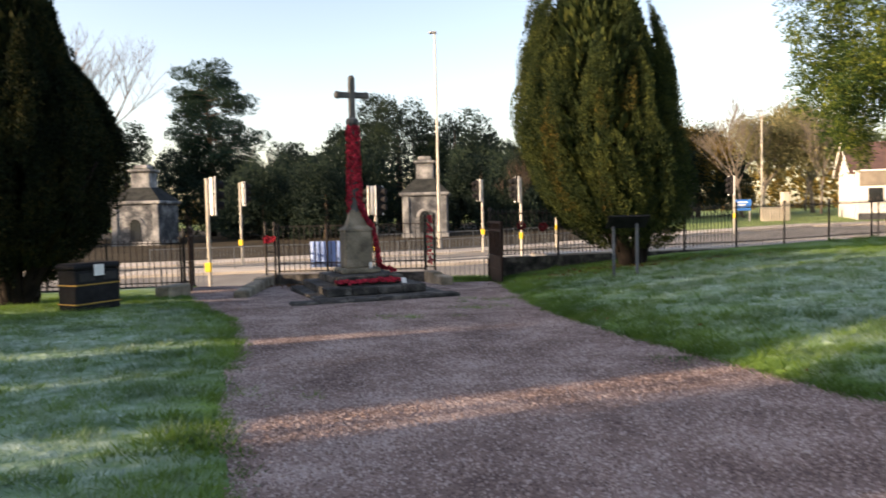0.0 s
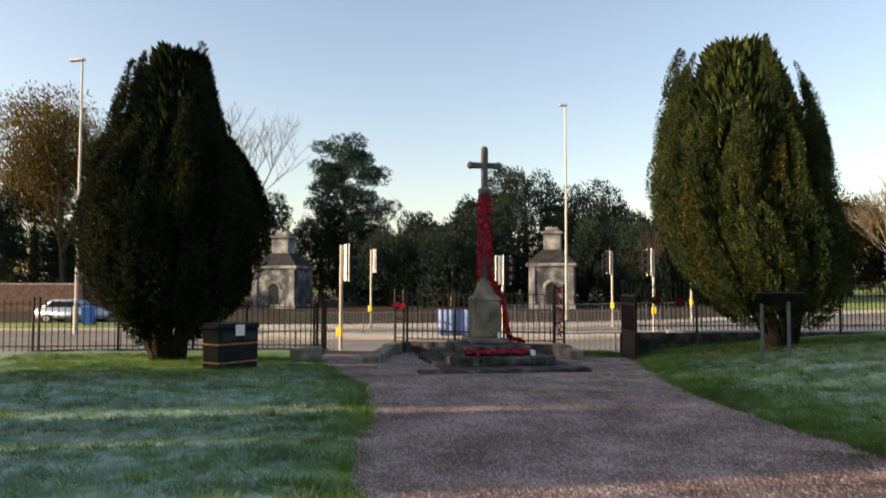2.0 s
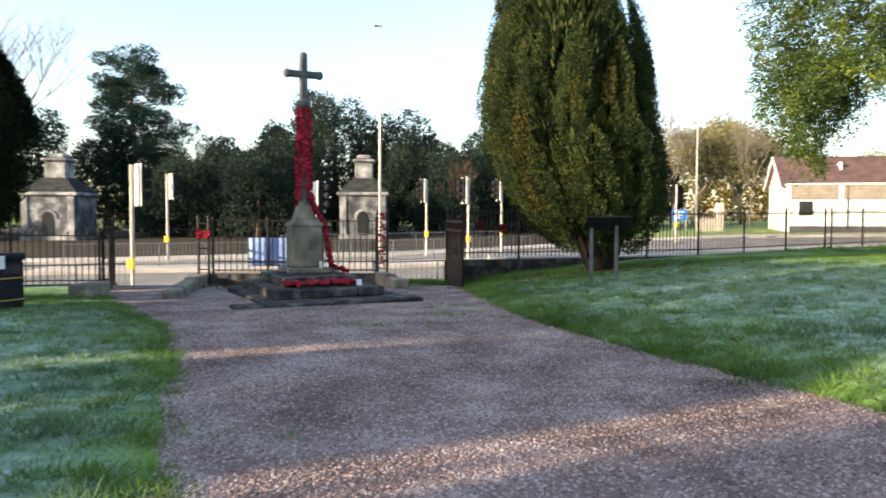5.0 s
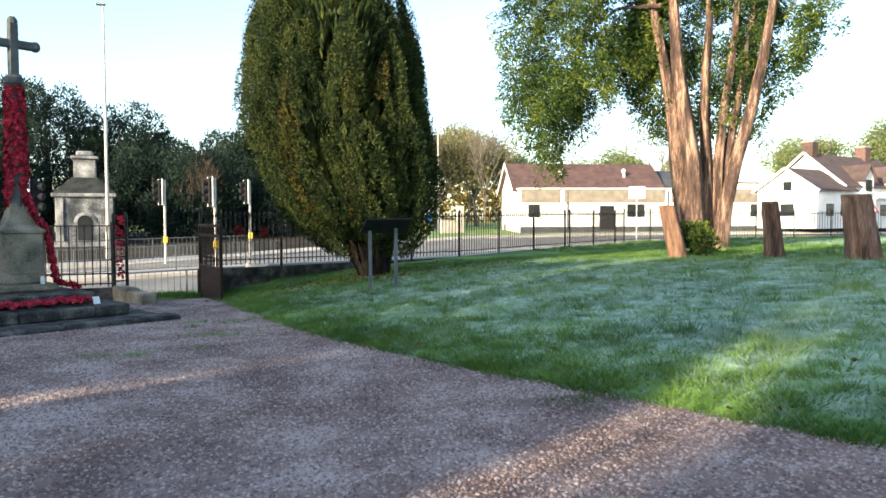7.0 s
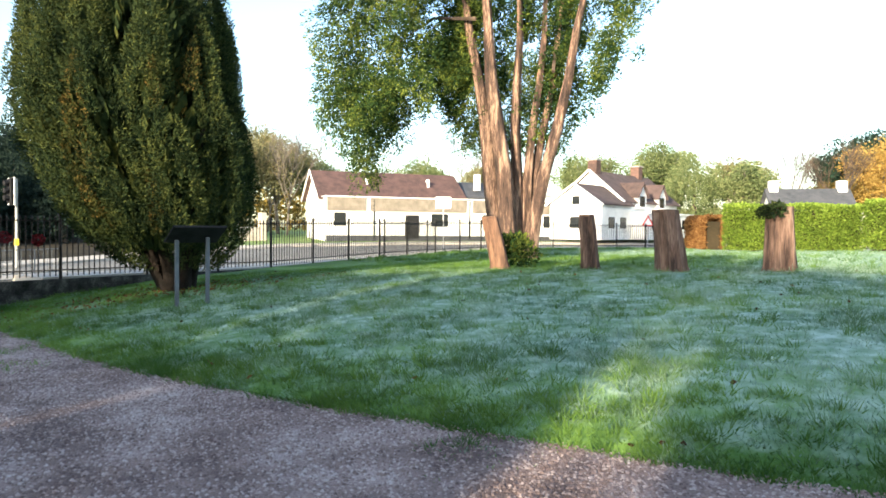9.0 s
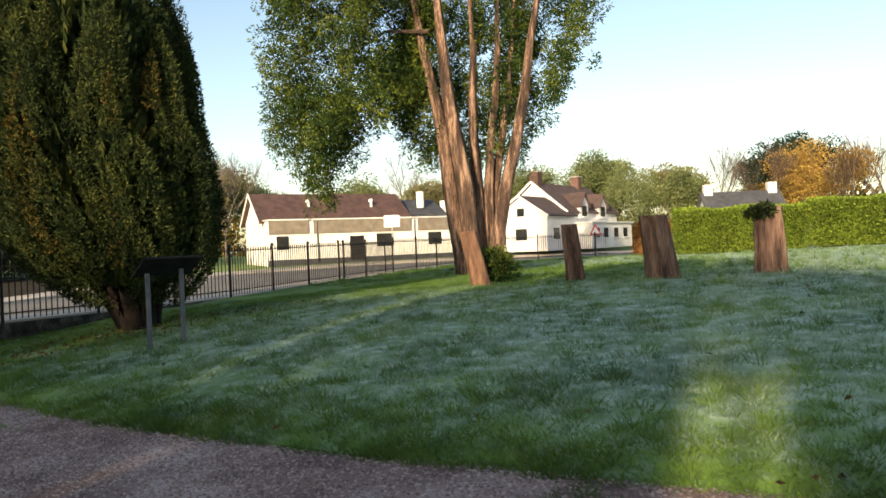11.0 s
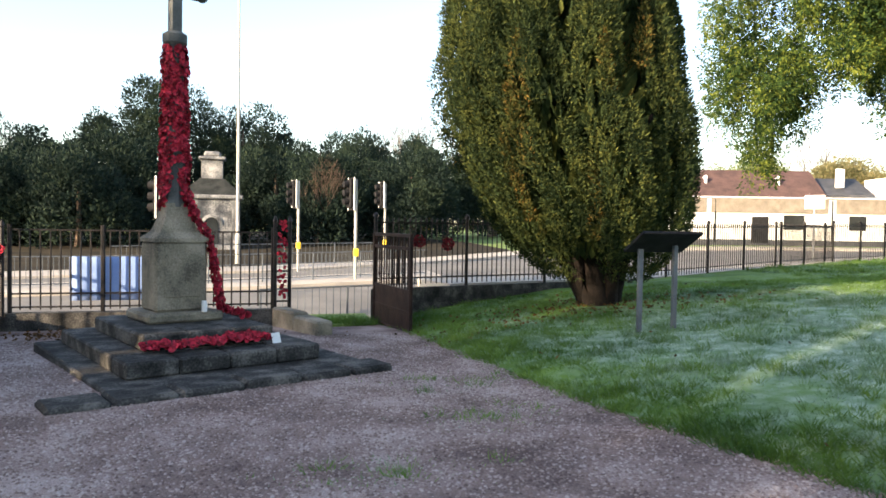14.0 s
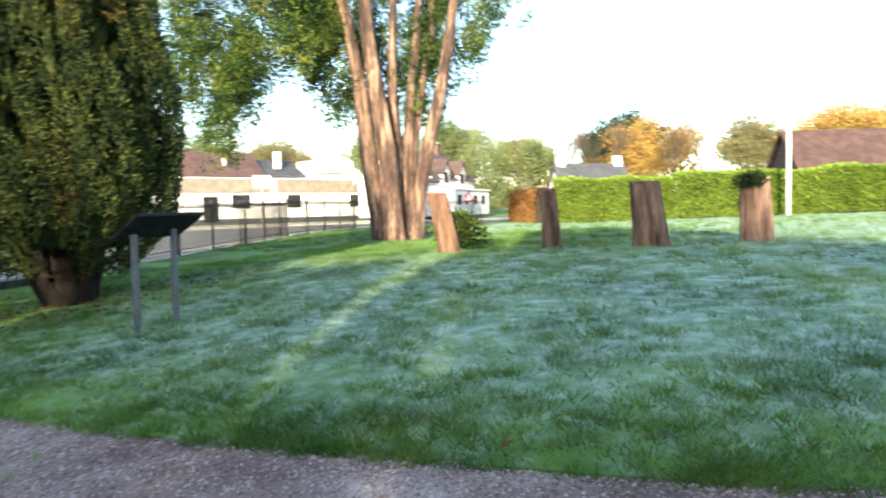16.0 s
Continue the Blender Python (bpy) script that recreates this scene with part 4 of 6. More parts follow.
# ---- war memorial ----
def memorial():
    root = base("war_memorial", -1.9, 17.86, 0, 23, "stone war memorial cross on steps draped with knitted poppies", "memorial")
    rr = random.Random(4)
    g = yard_z(-1.9, 17.0)
    # the front row of kerb stones
    xs = [-2.0, -1.45, -0.85, -0.2, 0.45, 1.05, 1.6]
    for a, b in zip(xs, xs[1:]):
        part("kerb_stone", boxed(a, b - 0.015, -2.72 + rr.uniform(-0.02, 0.02), -2.25, g - 0.15, -0.33 + rr.uniform(-0.015, 0.015), bevel=0.03), M_STEP, root)
    part("lower_platform", boxed(-1.4, 1.5, -2.24, 1.3, g - 0.15, -0.36, bevel=0.02), M_STEP, root)
    def course(name, hw, y0, y1, z0, z1, n):
        for k in range(n):
            a, b = -hw + 2 * hw * k / n, -hw + 2 * hw * (k + 1) / n - 0.008
            part(name, boxed(a, b, y0, y0 + 0.5, z0, z1 + rr.uniform(-0.006, 0.006), bevel=0.022), M_STEP, root)
        part(name, boxed(-hw, hw, y0 + 0.505, y1, z0, z1 - 0.004, bevel=0.02), M_STEP, root)
    course("step", 1.12, -1.86, 1.05, -0.36, -0.18, 4)
    course("step", 0.78, -1.3, 0.75, -0.18, 0.0, 3)
    part("base_slab", boxed(-0.48, 0.48, -0.48, 0.45, 0.0, 0.12, bevel=0.03), M_STONE, root)
    bm = boxed(-0.33, 0.33, -0.29, 0.29, 0.12, 1.0, bevel=0.03)
    part("plinth", bm, M_STONE, root, "mossy stone plinth")
    part("panel", boxed(-0.22, 0.22, -0.302, -0.285, 0.3, 0.86, bevel=0.008), M_STONE, root)
    bm = bmesh.new()
    tiers = [(0.34, 0.3, 1.0), (0.34, 0.3, 1.05), (0.24, 0.22, 1.13), (0.17, 0.17, 1.3), (0.14, 0.14, 1.5)]
    rings = [[bm.verts.new((sx * a, sy * b, z)) for sx, sy in ((-1, -1), (1, -1), (1, 1), (-1, 1))] for a, b, z in tiers]
    for r0, r1 in zip(rings, rings[1:]):
        for k in range(4):
            bm.faces.new((r0[k], r0[(k + 1) % 4], r1[(k + 1) % 4], r1[k]))
    bm.faces.new(rings[-1])
    bm.faces.new(rings[0][::-1])
    part("weathering", bm, M_STONE, root)
    bm = bmesh.new()
    tube(bm, [(0, 0, 1.45), (0, 0, 2.5), (0, 0, 3.55)], [0.16, 0.13, 0.105], 8)
    part("shaft", bm, M_CROSS, root)
    bm = bmesh.new()
    tube(bm, [(0, 0, 3.5), (0, 0, 3.56), (0, 0, 3.66), (0, 0, 3.7)], [0.11, 0.16, 0.16, 0.1], 8)
    part("collar", bm, M_CROSS, root)
    bm = bmesh.new()
    box(bm, -0.075, 0.075, -0.07, 0.07, 3.66, 4.6, bevel=0.02)
    box(bm, -0.35, 0.35, -0.065, 0.065, 4.17, 4.31, bevel=0.02)
    for cx, cz in ((-0.35, 4.24), (0.35, 4.24), (0, 4.62)):
        r = bmesh.ops.create_uvsphere(bm, u_segments=10, v_segments=8, radius=0.095)
        for v in r["verts"]:
            v.co = Vector((v.co.x * 0.9 + cx, v.co.y * 0.8, v.co.z + cz))
    part("cross", bm, M_CROSS, root, "dark stone cross with rounded ends")
    return root


memorial()


def poppies(name, spots, seed, label, size=0.05):
    """A drape of knitted poppies: cupped five-sided flowers, each with a dark heart."""
    rng = np.random.default_rng(seed)
    tris = []
    for (x, y, z), (nx, ny, nz) in spots:
        n = Vector((nx, ny, nz)) + Vector(rng.normal(size=3)) * 0.35
        n.normalize()
        a = n.orthogonal().normalized()
        b = n.cross(a)
        s = size * rng.uniform(0.75, 1.25)
        c = Vector((x, y, z))
        ring = [c + (a * math.cos(t) + b * math.sin(t)) * s * rng.uniform(0.8, 1.1) + n * s * rng.uniform(0.2, 0.6) for t in np.arange(6) * math.pi / 3]
        for k in range(6):
            tris += [c, ring[k], ring[(k + 1) % 6]]
    ob = new(name, raw_mesh(name, np.array([tuple(v) for v in tris]), 3, M_POPPY))
    return tagged(ob, label, "poppies", kind="stuff")


M_WREATH = mat("old_poppy_felt", [(0.06, 0.004, 0.008), (0.2, 0.008, 0.015)], 9, 0.9, bump=0, fine=60, island=0.8)
rr = random.Random(9)
MW = pose(-1.9, 17.86, 0, 0, 0, 23)


def mem(p, n):
    return (tuple(MW @ Vector(p)), tuple(MW.to_3x3() @ Vector(n)))


spots = []
for k in range(2100):
    z = rr.uniform(1.42, 3.52)
    a = rr.uniform(0, 6.28)
    # the drape parts in front towards its foot and leaves thin places higher up
    front = abs((a + 1.9 + math.pi) % (2 * math.pi) - math.pi)
    if front < 1.5 * (1.98 - z) or (math.sin(z * 5.3 + a * 2.0) > 0.75 and rr.random() < 0.75):
        continue
    r = 0.15 - 0.02 * (z - 1.4) + rr.uniform(-0.01, 0.045)
    spots.append(mem((math.cos(a) * r, math.sin(a) * r, z), (math.cos(a), math.sin(a), 0.2)))
poppies("poppy_drape", spots, 1, "red knitted poppies wrapped round the cross's shaft", 0.04)
spots = []
for k in range(430):
    t = rr.random()
    x = float(np.interp(t, [0, 0.15, 0.3, 0.4, 0.75, 1.0], [0.1, 0.2, 0.34, 0.38, 0.48, 0.82])) + rr.uniform(-0.045, 0.045)
    y = float(np.interp(t, [0, 0.3, 0.4, 0.75, 1.0], [-0.15, -0.22, -0.26, -0.36, -0.44])) + rr.uniform(-0.06, 0.06)
    z = float(np.interp(t, [0, 0.15, 0.3, 0.4, 0.75, 1.0], [1.6, 1.32, 1.1, 0.95, 0.14, 0.04])) + rr.uniform(-0.03, 0.03)
    spots.append(mem((x, y, z), (0.5, -0.8, 0.3)))
poppies("poppy_trail", spots, 2, "trail of red poppies running down beside the plinth", 0.04)
spots = []
for k in range(250):
    x = rr.uniform(-0.84, 0.62)
    y = -1.46 + 0.1 * math.sin(x * 5.0) * 0.4 + rr.gauss(0, 0.05)
    spots.append(mem((x, y, -0.15 + 0.5 * (y + 1.6) * 0.45 + rr.uniform(0, 0.04)), (0, -0.6, 0.8)))
poppies("poppy_wreath", spots, 3, "long bed of red poppies lying on the step", 0.04)

card = part("memorial_card", boxed(-0.06, 0.06, -0.008, 0.008, 0, 0.13, bevel=0.003), M_WHITE)
card.matrix_basis = MW @ pose(0.7, -1.55, -0.18, -20, 0, 10)
tagged(card, "small white tribute card leaning among the poppies", "card")
for px, py, pz in ((0.22, -0.48, 0.12), (0.27, -0.47, 0.12)):
    jar = part("candle_jar", tube(bmesh.new(), [(0, 0, 0), (0, 0, 0.1), (0, 0, 0.14)], [0.035, 0.038, 0.03], 10), M_WHITE)
    jar.matrix_basis = MW @ pose(px, py, pz)
    tagged(jar, "small white candle jar at the plinth's foot", "candle")
    break


# ---- railings ----
def bar_mesh(name, r, h, material, spike=True):
    bm = bmesh.new()
    if spike:
        tube(bm, [(0, 0, 0), (0, 0, h - 0.1), (0, 0, h - 0.09), (0, 0, h - 0.05), (0, 0, h)], [r, r, r * 1.7, r * 1.5, r * 0.15], 6)
    else:
        tube(bm, [(0, 0, 0), (0, 0, h)], [r, r], 6)
    me = bpy.data.meshes.new(name)
    bm.to_mesh(me)
    bm.free()
    me.materials.append(material)
    return me


def railing(name, line, zf, height, gap, post_gap, material, label, r=0.0135, rails=(0.12, 0.9), spike=True, group=""):
    root = base(name, 0, 0, 0, 0, label, "railing", group)
    bar = bar_mesh("bar", r, height - 0.06, material, spike)
    post = bar_mesh("post", 0.036, height + 0.1, material, spike)
    walked = 0.0
    next_post = 0.0
    next_bar = gap
    for (ax, ay), (bx, by) in zip(line, line[1:]):
        ln = math.hypot(bx - ax, by - ay)
        ux, uy = (bx - ax) / ln, (by - ay) / ln
        for f in rails:
            bm = bmesh.new()
            n = max(1, int(ln / 2))
            pts = [(ax + ux * ln * k / n, ay + uy * ln * k / n, zf(ax + ux * ln * k / n, ay + uy * ln * k / n) + height * f) for k in range(n + 1)]
            tube(bm, pts, [0.02] * (n + 1), 4)
            part("rail", bm, material, root)
        d = 0.0
        while d < ln:
            x, y = ax + ux * d, ay + uy * d
            share("post", post, root, pose(x, y, zf(x, y) - 0.04, 0, 0, 0))
            d += post_gap
        d = gap
        while d < ln:
            if abs((d / post_gap) - round(d / post_gap)) * post_gap > gap * 0.4:
                x, y = ax + ux * d, ay + uy * d
                share("bar", bar, root, pose(x, y, zf(x, y) + 0.04, 0, 0, 0))
            d += gap
    return root


def coping_z(x, y):
    return max(yard_z(x, y) - 0.04, 0.05)


railing("railing", BOUND_R[:4], lambda x, y: coping_z(x, y) + 0.02, 1.38, 0.125, 2.1, M_IRON, "black iron railing with spear tops along the lawn")
railing("railing", BOUND_R[3:], lambda x, y: yard_z(x, y) - 0.06, 1.5, 0.17, 2.4, M_IRON, "black iron railing with spear tops along the lawn")
railing("railing", [BOUND_L[1], BOUND_L[2], BOUND_L[3]], lambda x, y: yard_z(x, y) - 0.05, 1.45, 0.155, 1.95, M_IRON, "black iron railing with spear tops beside the bin")
railing("railing", [BOUND_L[0], BOUND_L[1]], lambda x, y: yard_z(x, y) - 0.05, 1.45, 0.16, 1.95, M_IRON, "black iron railing with spear tops along the verge")
railing("railing", [(-4.75, FENCE_Y), (-0.45, FENCE_Y)], lambda x, y: -0.3, 1.42, 0.155, 1.43, M_IRON, "black iron railing behind the war memorial", spike=False, rails=(0.06, 0.22, 0.98))

# low sills under the railings
for nm, line, zf in (("sill", BOUND_R, lambda x, y: coping_z(x, y) - 0.04), ("sill", BOUND_L[1:], yard_z), ("sill", [(-4.9, FENCE_Y), (-0.3, FENCE_Y)], lambda x, y: -0.34)):
    a = densify(line, 1.5)
    off = [(x - 0.1, y - 0.1) for x, y in a]
    o2 = [(x + 0.1, y + 0.12) for x, y in a]
    tagged(strip("wall_sill", off, o2, zf, M_STEP, 0.03, 1, skirt=1.3), "low dark stone sill under the railings", "wall", kind="structure")

a = [p for p in densify(BOUND_R, 1.5) if p[0] > 2.0]
tagged(strip("footway", [(x + 0.09, y + 0.1) for x, y in a], [(x - 0.25, y + 1.45) for x, y in a], coping_z, M_PAVE, 0.03, 2, skirt=1.3), "pale raised footway behind the railings", "pavement", kind="structure")



def gate_leaf(x, y, z, rz, length, label):
    """An iron gate with a solid lower half, a barred upper half and a dog rail."""
    root = base("gate", x, y, z, rz, label, "gate", "open iron gates")
    for a in (0.0, length):
        part("stile", boxed(a - 0.035, a + 0.035, -0.03, 0.03, 0.02, 1.78, bevel=0.008), M_GATE, root)
    for z0 in (0.08, 0.42, 0.78, 1.5, 1.72):
        part("rail", boxed(0.04, length - 0.04, -0.02, 0.02, z0, z0 + 0.06, bevel=0.006), M_GATE, root)
    part("panel", boxed(0.04, length - 0.04, -0.008, 0.008, 0.1, 0.8), M_GATE, root, "brown sheet-iron lower panel")
    bar = bar_mesh("bar", 0.013, 0.92, M_GATE, False)
    for k in range(1, 14):
        share("bar", bar, root, pose(length * k / 14, 0, 0.82))
    tip = bar_mesh("spike", 0.012, 0.3, M_GATE)
    for k in range(0, 8):
        share("spike", tip, root, pose(length * k / 7, 0, 0.8 if k % 2 else 0.8))
    return root


gate_leaf(1.42, 21.35, -0.66, -82, 1.85, "brown iron gate with panelled foot standing open")
gate_leaf(-7.2, 21.1, -0.62, -70, 4.2 * 0.5, "brown iron gate standing open beside the bin")


def gate_post(x, y, z, h, poppied):
    root = base("gate_post", x, y, z, 0, "pair of slim iron posts framing the gateway" if not poppied else "iron gate post threaded with red poppies", "post", "gate posts")
    for dx in (-0.13, 0.13):
        part("post", tube(bmesh.new(), [(dx, 0, 0), (dx, 0, h - 0.12), (dx, 0, h - 0.1), (dx, 0, h)], [0.035, 0.035, 0.05, 0.01], 8), M_IRON, root)
    for z0 in (0.15, 0.7, h - 0.25):
        part("rail", boxed(-0.13, 0.13, -0.012, 0.012, z0, z0 + 0.03), M_IRON, root)
    return root


gate_post(-0.3, 21.3, -0.32, 1.72, True)
gate_post(-4.95, 21.3, -0.35, 1.6, False)
gate_post(-7.35, 21.25, -0.6, 1.75, False)
spots = [((-0.3 + rr.uniform(-0.07, 0.07), 21.27 + rr.uniform(-0.05, 0.05), rr.uniform(-0.1, 1.3)), (0.2, -1, 0.2)) for _ in range(75)]
poppies("poppy_garland", spots, 4, "garland of red poppies hung on the gate post", 0.036)
spots = [((-4.95 + rr.uniform(-0.16, 0.16), 21.22, 0.72 + rr.uniform(-0.09, 0.09)), (0.1, -1, 0.3)) for _ in range(60)]
poppies("poppy_wreath", spots, 5, "small red poppy wreath tied to the railing", 0.045)
for i, (x, z) in enumerate(((2.35, 0.95), (3.0, 0.9))):
    y = bound_y(x) - 0.06
    spots = [((x + math.cos(a) * r, y, z + math.sin(a) * r), (0.2, -1, 0.1)) for a in np.arange(0, 6.28, 0.3) for r in (0.05, 0.11)]
    poppies("poppy_wreath", spots, 6 + i, "round dark red poppy wreath hung on the railing", 0.035).data.materials[0] = M_WREATH

ban = bmesh.new()
for i in range(13):
    for j in range(5):
        ban.verts.new((-3.85 + 1.6 * i / 12, FENCE_Y + 0.05 + 0.004 * math.sin(i * 0.9) * (j / 4), 0.64 - 0.76 * j / 4))
ban.verts.ensure_lookup_table()
for i in range(12):
    for j in range(4):
        ban.faces.new([ban.verts[k] for k in (i * 5 + j, i * 5 + j + 1, (i + 1) * 5 + j + 1, (i + 1) * 5 + j)])
bob = part("banner", ban, M_BANNER, smooth=True)
sol = bob.modifiers.new("thick", "SOLIDIFY")
sol.thickness = 0.004
tagged(bob, "plain pale blue cloth banner tied to the railing", "banner")


# kerb blocks at either end of the niche
def kerb_block(name, x0, y0, x1, y1, w, z0, z1, label):
    ln = math.hypot(x1 - x0, y1 - y0)
    root = base(name, x0, y0, 0, math.degrees(math.atan2(y1 - y0, x1 - x0)), label, "kerb")
    n = max(1, int(ln / 0.8))
    rr2 = random.Random(int(x0 * 100))
    for k in range(n):
        part("kerb_stone", boxed(ln * k / n, ln * (k + 1) / n - 0.02, -w / 2, w / 2, z0, z1 + rr2.uniform(-0.04, 0.04), bevel=0.035), M_STONE, root)
    return root


kerb_block("stone_kerb", 0.25, 19.4, -0.35, 21.25, 0.3, -0.75, -0.28, "weathered stone kerb beside the gateway")
kerb_block("stone_kerb", -4.35, 16.6, -5.0, 21.2, 0.34, -0.75, -0.26, "weathered stone kerb beside the gateway")
kerb_block("stone_block", -6.15, 16.6, -6.0, 17.5, 0.4, -0.7, -0.12, "squat stone block beside the open gate")


# ---- lawn furniture ----
def lectern():
    root = base("information_board", 4.18, 16.15, yard_z(4.18, 16.15), -5, "grey-legged sloping information board on the lawn", "sign")
    for dx in (-0.245, 0.245):
        part("leg", boxed(dx - 0.03, dx + 0.03, -0.03, 0.03, -0.1, 1.1 + dx * 0.1, bevel=0.006), M_LEG, root)
    bm = boxed(-0.43, 0.43, -0.28, 0.28, -0.02, 0.02, bevel=0.008)
    bmesh.ops.transform(bm, matrix=pose(0.04, -0.05, 1.17, 0, 0, 183) @ pose(0, 0, 0, 27, 0, 0), verts=bm.verts[:])
    part("panel", bm, M_BLACK, root, "black sloping panel")
    return root


lectern()


def bin_():
    root = base("litter_bin", -6.72, 14.55, yard_z(-6.72, 14.55), 66, "black twin litter bin with gold bands beside the yew", "bin")
    part("body", boxed(-0.5, 0.5, -0.27, 0.27, 0.0, 0.8, bevel=0.03), M_BLACK, root)
    part("lid", boxed(-0.54, 0.54, -0.3, 0.3, 0.8, 0.93, bevel=0.045), M_BLACK, root)
    for z0 in (0.13, 0.5):
        part("band", boxed(-0.506, 0.506, -0.276, 0.276, z0, z0 + 0.026, bevel=0.004), M_GOLD, root, "gold band")
    for dx in (-0.25, 0.25):
        part("opening", boxed(dx - 0.17, dx + 0.17, -0.282, -0.22, 0.58, 0.74, bevel=0.01), M_TYRE, root)
    part("notice", boxed(-0.12, 0.1, -0.312, -0.302, 0.68, 0.9), M_WHITE, root, "white paper notice")
    return root


bin_()


# ---- street furniture ----
def signal(x, y, rz, h, heads, label):
    """A traffic signal: pole, yellow push-button box and heads with white-edged backing boards."""
    root = base("traffic_signal", x, y, road_z(x, y), rz, label, "traffic light", "traffic signals of the junction")
    part("pole", tube(bmesh.new(), [(0, 0, 0), (0, 0, h)], [0.06, 0.057], 10), M_POLE, root)
    part("button_box", boxed(-0.1, 0.1, -0.2, -0.07, 1.0, 1.3, bevel=0.02), M_YELLOW, root, "yellow push-button box")
    for turn in heads:
        m = pose(0, 0, 0, 0, 0, turn)
        bm = boxed(-0.19, 0.19, -0.32, -0.14, h - 1.1, h - 0.02, bevel=0.02)
        bmesh.ops.transform(bm, matrix=m, verts=bm.verts[:])
        head = part("signal_head", bm, M_BLACK, root)
        bm = boxed(-0.27, 0.27, -0.2, -0.185, h - 1.2, h + 0.05)
        bmesh.ops.transform(bm, matrix=m, verts=bm.verts[:])
        part("backing_board", bm, M_BLACK, head)
        # white plate added for the sunlit look of the head's rear
        bm = boxed(-0.2, 0.2, -0.138, -0.13, h - 1.18, h + 0.03)
        bmesh.ops.transform(bm, matrix=m, verts=bm.verts[:])
        part("sunlit_rear_plate", bm, M_WHITE, head, "rear plate whitened as if sunlit")
        for sx in (-1, 1):
            bm = boxed(sx * 0.275 - 0.03, sx * 0.275 + 0.03, -0.21, -0.18, h - 1.2, h + 0.05)
            bmesh.ops.transform(bm, matrix=m, verts=bm.verts[:])
            part("border", bm, M_WHITE, head, "white reflective border")
        for k in range(3):
            bm = tube(bmesh.new(), [(0, -0.32, h - 0.2 - 0.33 * k), (0, -0.52, h - 0.22 - 0.33 * k)], [0.125, 0.125], 10)
            bmesh.ops.transform(bm, matrix=m, verts=bm.verts[:])
            part("hood", bm, M_BLACK, head)
    return root


SIG = "grey-poled traffic signal with black white-edged heads"
signal(-7.54, 23.46, 0, 4.0, (122,), SIG)
signal(-10.72, 36.8, 0, 4.2, (118,), SIG)
signal(-3.1, 31.0, 0, 3.7, (-108, 66), SIG)
signal(1.6, 40.3, 0, 4.0, (-75,), SIG)
signal(3.35, 35.4, 0, 3.95, (-75,), SIG)
signal(5.8, 41.8, 0, 4.0, (-75,), SIG)
signal(17.5, 46.5, 0, 3.6, (-75,), SIG)


def street_lamp(x, y, h, arm, rz, label):
    z = road_z(x, y)
    root = base("street_lamp", x, y, z, rz, label, "street lamp")
    part("pole", tube(bmesh.new(), [(0, 0, 0), (0, 0, 1.4), (0, 0, 1.45), (0, 0, h)], [0.12, 0.12, 0.085, 0.05], 10), M_POLE, root)
    part("lantern", boxed(-arm, 0.12, -0.14, 0.14, h - 0.03, h + 0.09, bevel=0.04), M_STEEL, root)
    return root


street_lamp(-25.3, 33.1, 14.2, 0.75, 0, "tall pale street lamp with a flat lantern")
street_lamp(-0.95, 44.15, 12.9, 0.35, 0, "tall pale street lamp in the middle of the junction")
street_lamp(27.0, 66.0, 9.5, 0.5, 0, "pale lamp post among the far trees")


def guard_rail(line, label, h=1.05, gap=0.16):
    root = base("guard_rail", 0, 0, 0, 0, label, "railing", "pedestrian guard rails")
    bar = bar_mesh("bar", 0.009, h - 0.14, M_LEG, False)
    post = bar_mesh("post", 0.026, h, M_LEG, False)
    for (ax, ay), (bx, by) in zip(line, line[1:]):
        ln = math.hypot(bx - ax, by - ay)
        ux, uy = (bx - ax) / ln, (by - ay) / ln
        za, zb = road_z(ax, ay) + 0.1, road_z(bx, by) + 0.1
        for f in (0.12, h - 0.02):
            part("rail", tube(bmesh.new(), [(ax, ay, za + f), (bx, by, zb + f)], [0.022, 0.022], 6), M_LEG, root)
        d = 0.0
        while d <= ln:
            z = za + (zb - za) * d / ln
            share("post" if round(d / gap) % 12 == 0 else "bar", post if round(d / gap) % 12 == 0 else bar, root, pose(ax + ux * d, ay + uy * d, z + (0 if round(d / gap) % 12 == 0 else 0.12)))
            d += gap
    return root


guard_rail([(-0.6, 23.7), (6.5, 24.6)], "grey pedestrian guard rail outside the gateway")
guard_rail([(-11.0, 23.0), (-7.9, 23.9)], "grey pedestrian guard rail outside the gateway")
guard_rail([(-14.0, 33.5), (-2.0, 34.8), (6.5, 36.5)], "grey pedestrian guard rail on the central island")
guard_rail([(-6.0, 40.2), (6.0, 42.4)], "grey pedestrian guard rail across the road", gap=0.2)

# dark strip: the shade under the trees is part of the litter's colour
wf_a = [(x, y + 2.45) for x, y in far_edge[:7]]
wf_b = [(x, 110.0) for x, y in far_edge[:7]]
tagged(strip("wood_floor", wf_a, wf_b, road_z, M_SHADE_LITTER, 0.06, 12), "leaf litter under the trees across the road, darkened as shade", "ground", kind="structure")
tagged(strip("verge", [(0.3, 20.7), (1.36, 20.85)], [(-0.1, 22.3), (1.4, 22.3)], lambda x, y: -0.53, M_VERGE, 0.0, 4, skirt=0.8), "bright grass verge in the gateway", "grass", kind="structure")
isl_a = [(-15.0, 31.8), (-6.0, 32.9), (0.0, 33.8), (7.0, 35.2)]
isl_b = [(-15.0, 34.6), (-6.0, 35.9), (0.0, 36.8), (7.0, 38.2)]
tagged(strip("pavement", isl_a, isl_b, road_z, M_PAVE, 0.12, 3, skirt=0.2), "pale paved island in the middle of the road", "pavement", kind="structure")
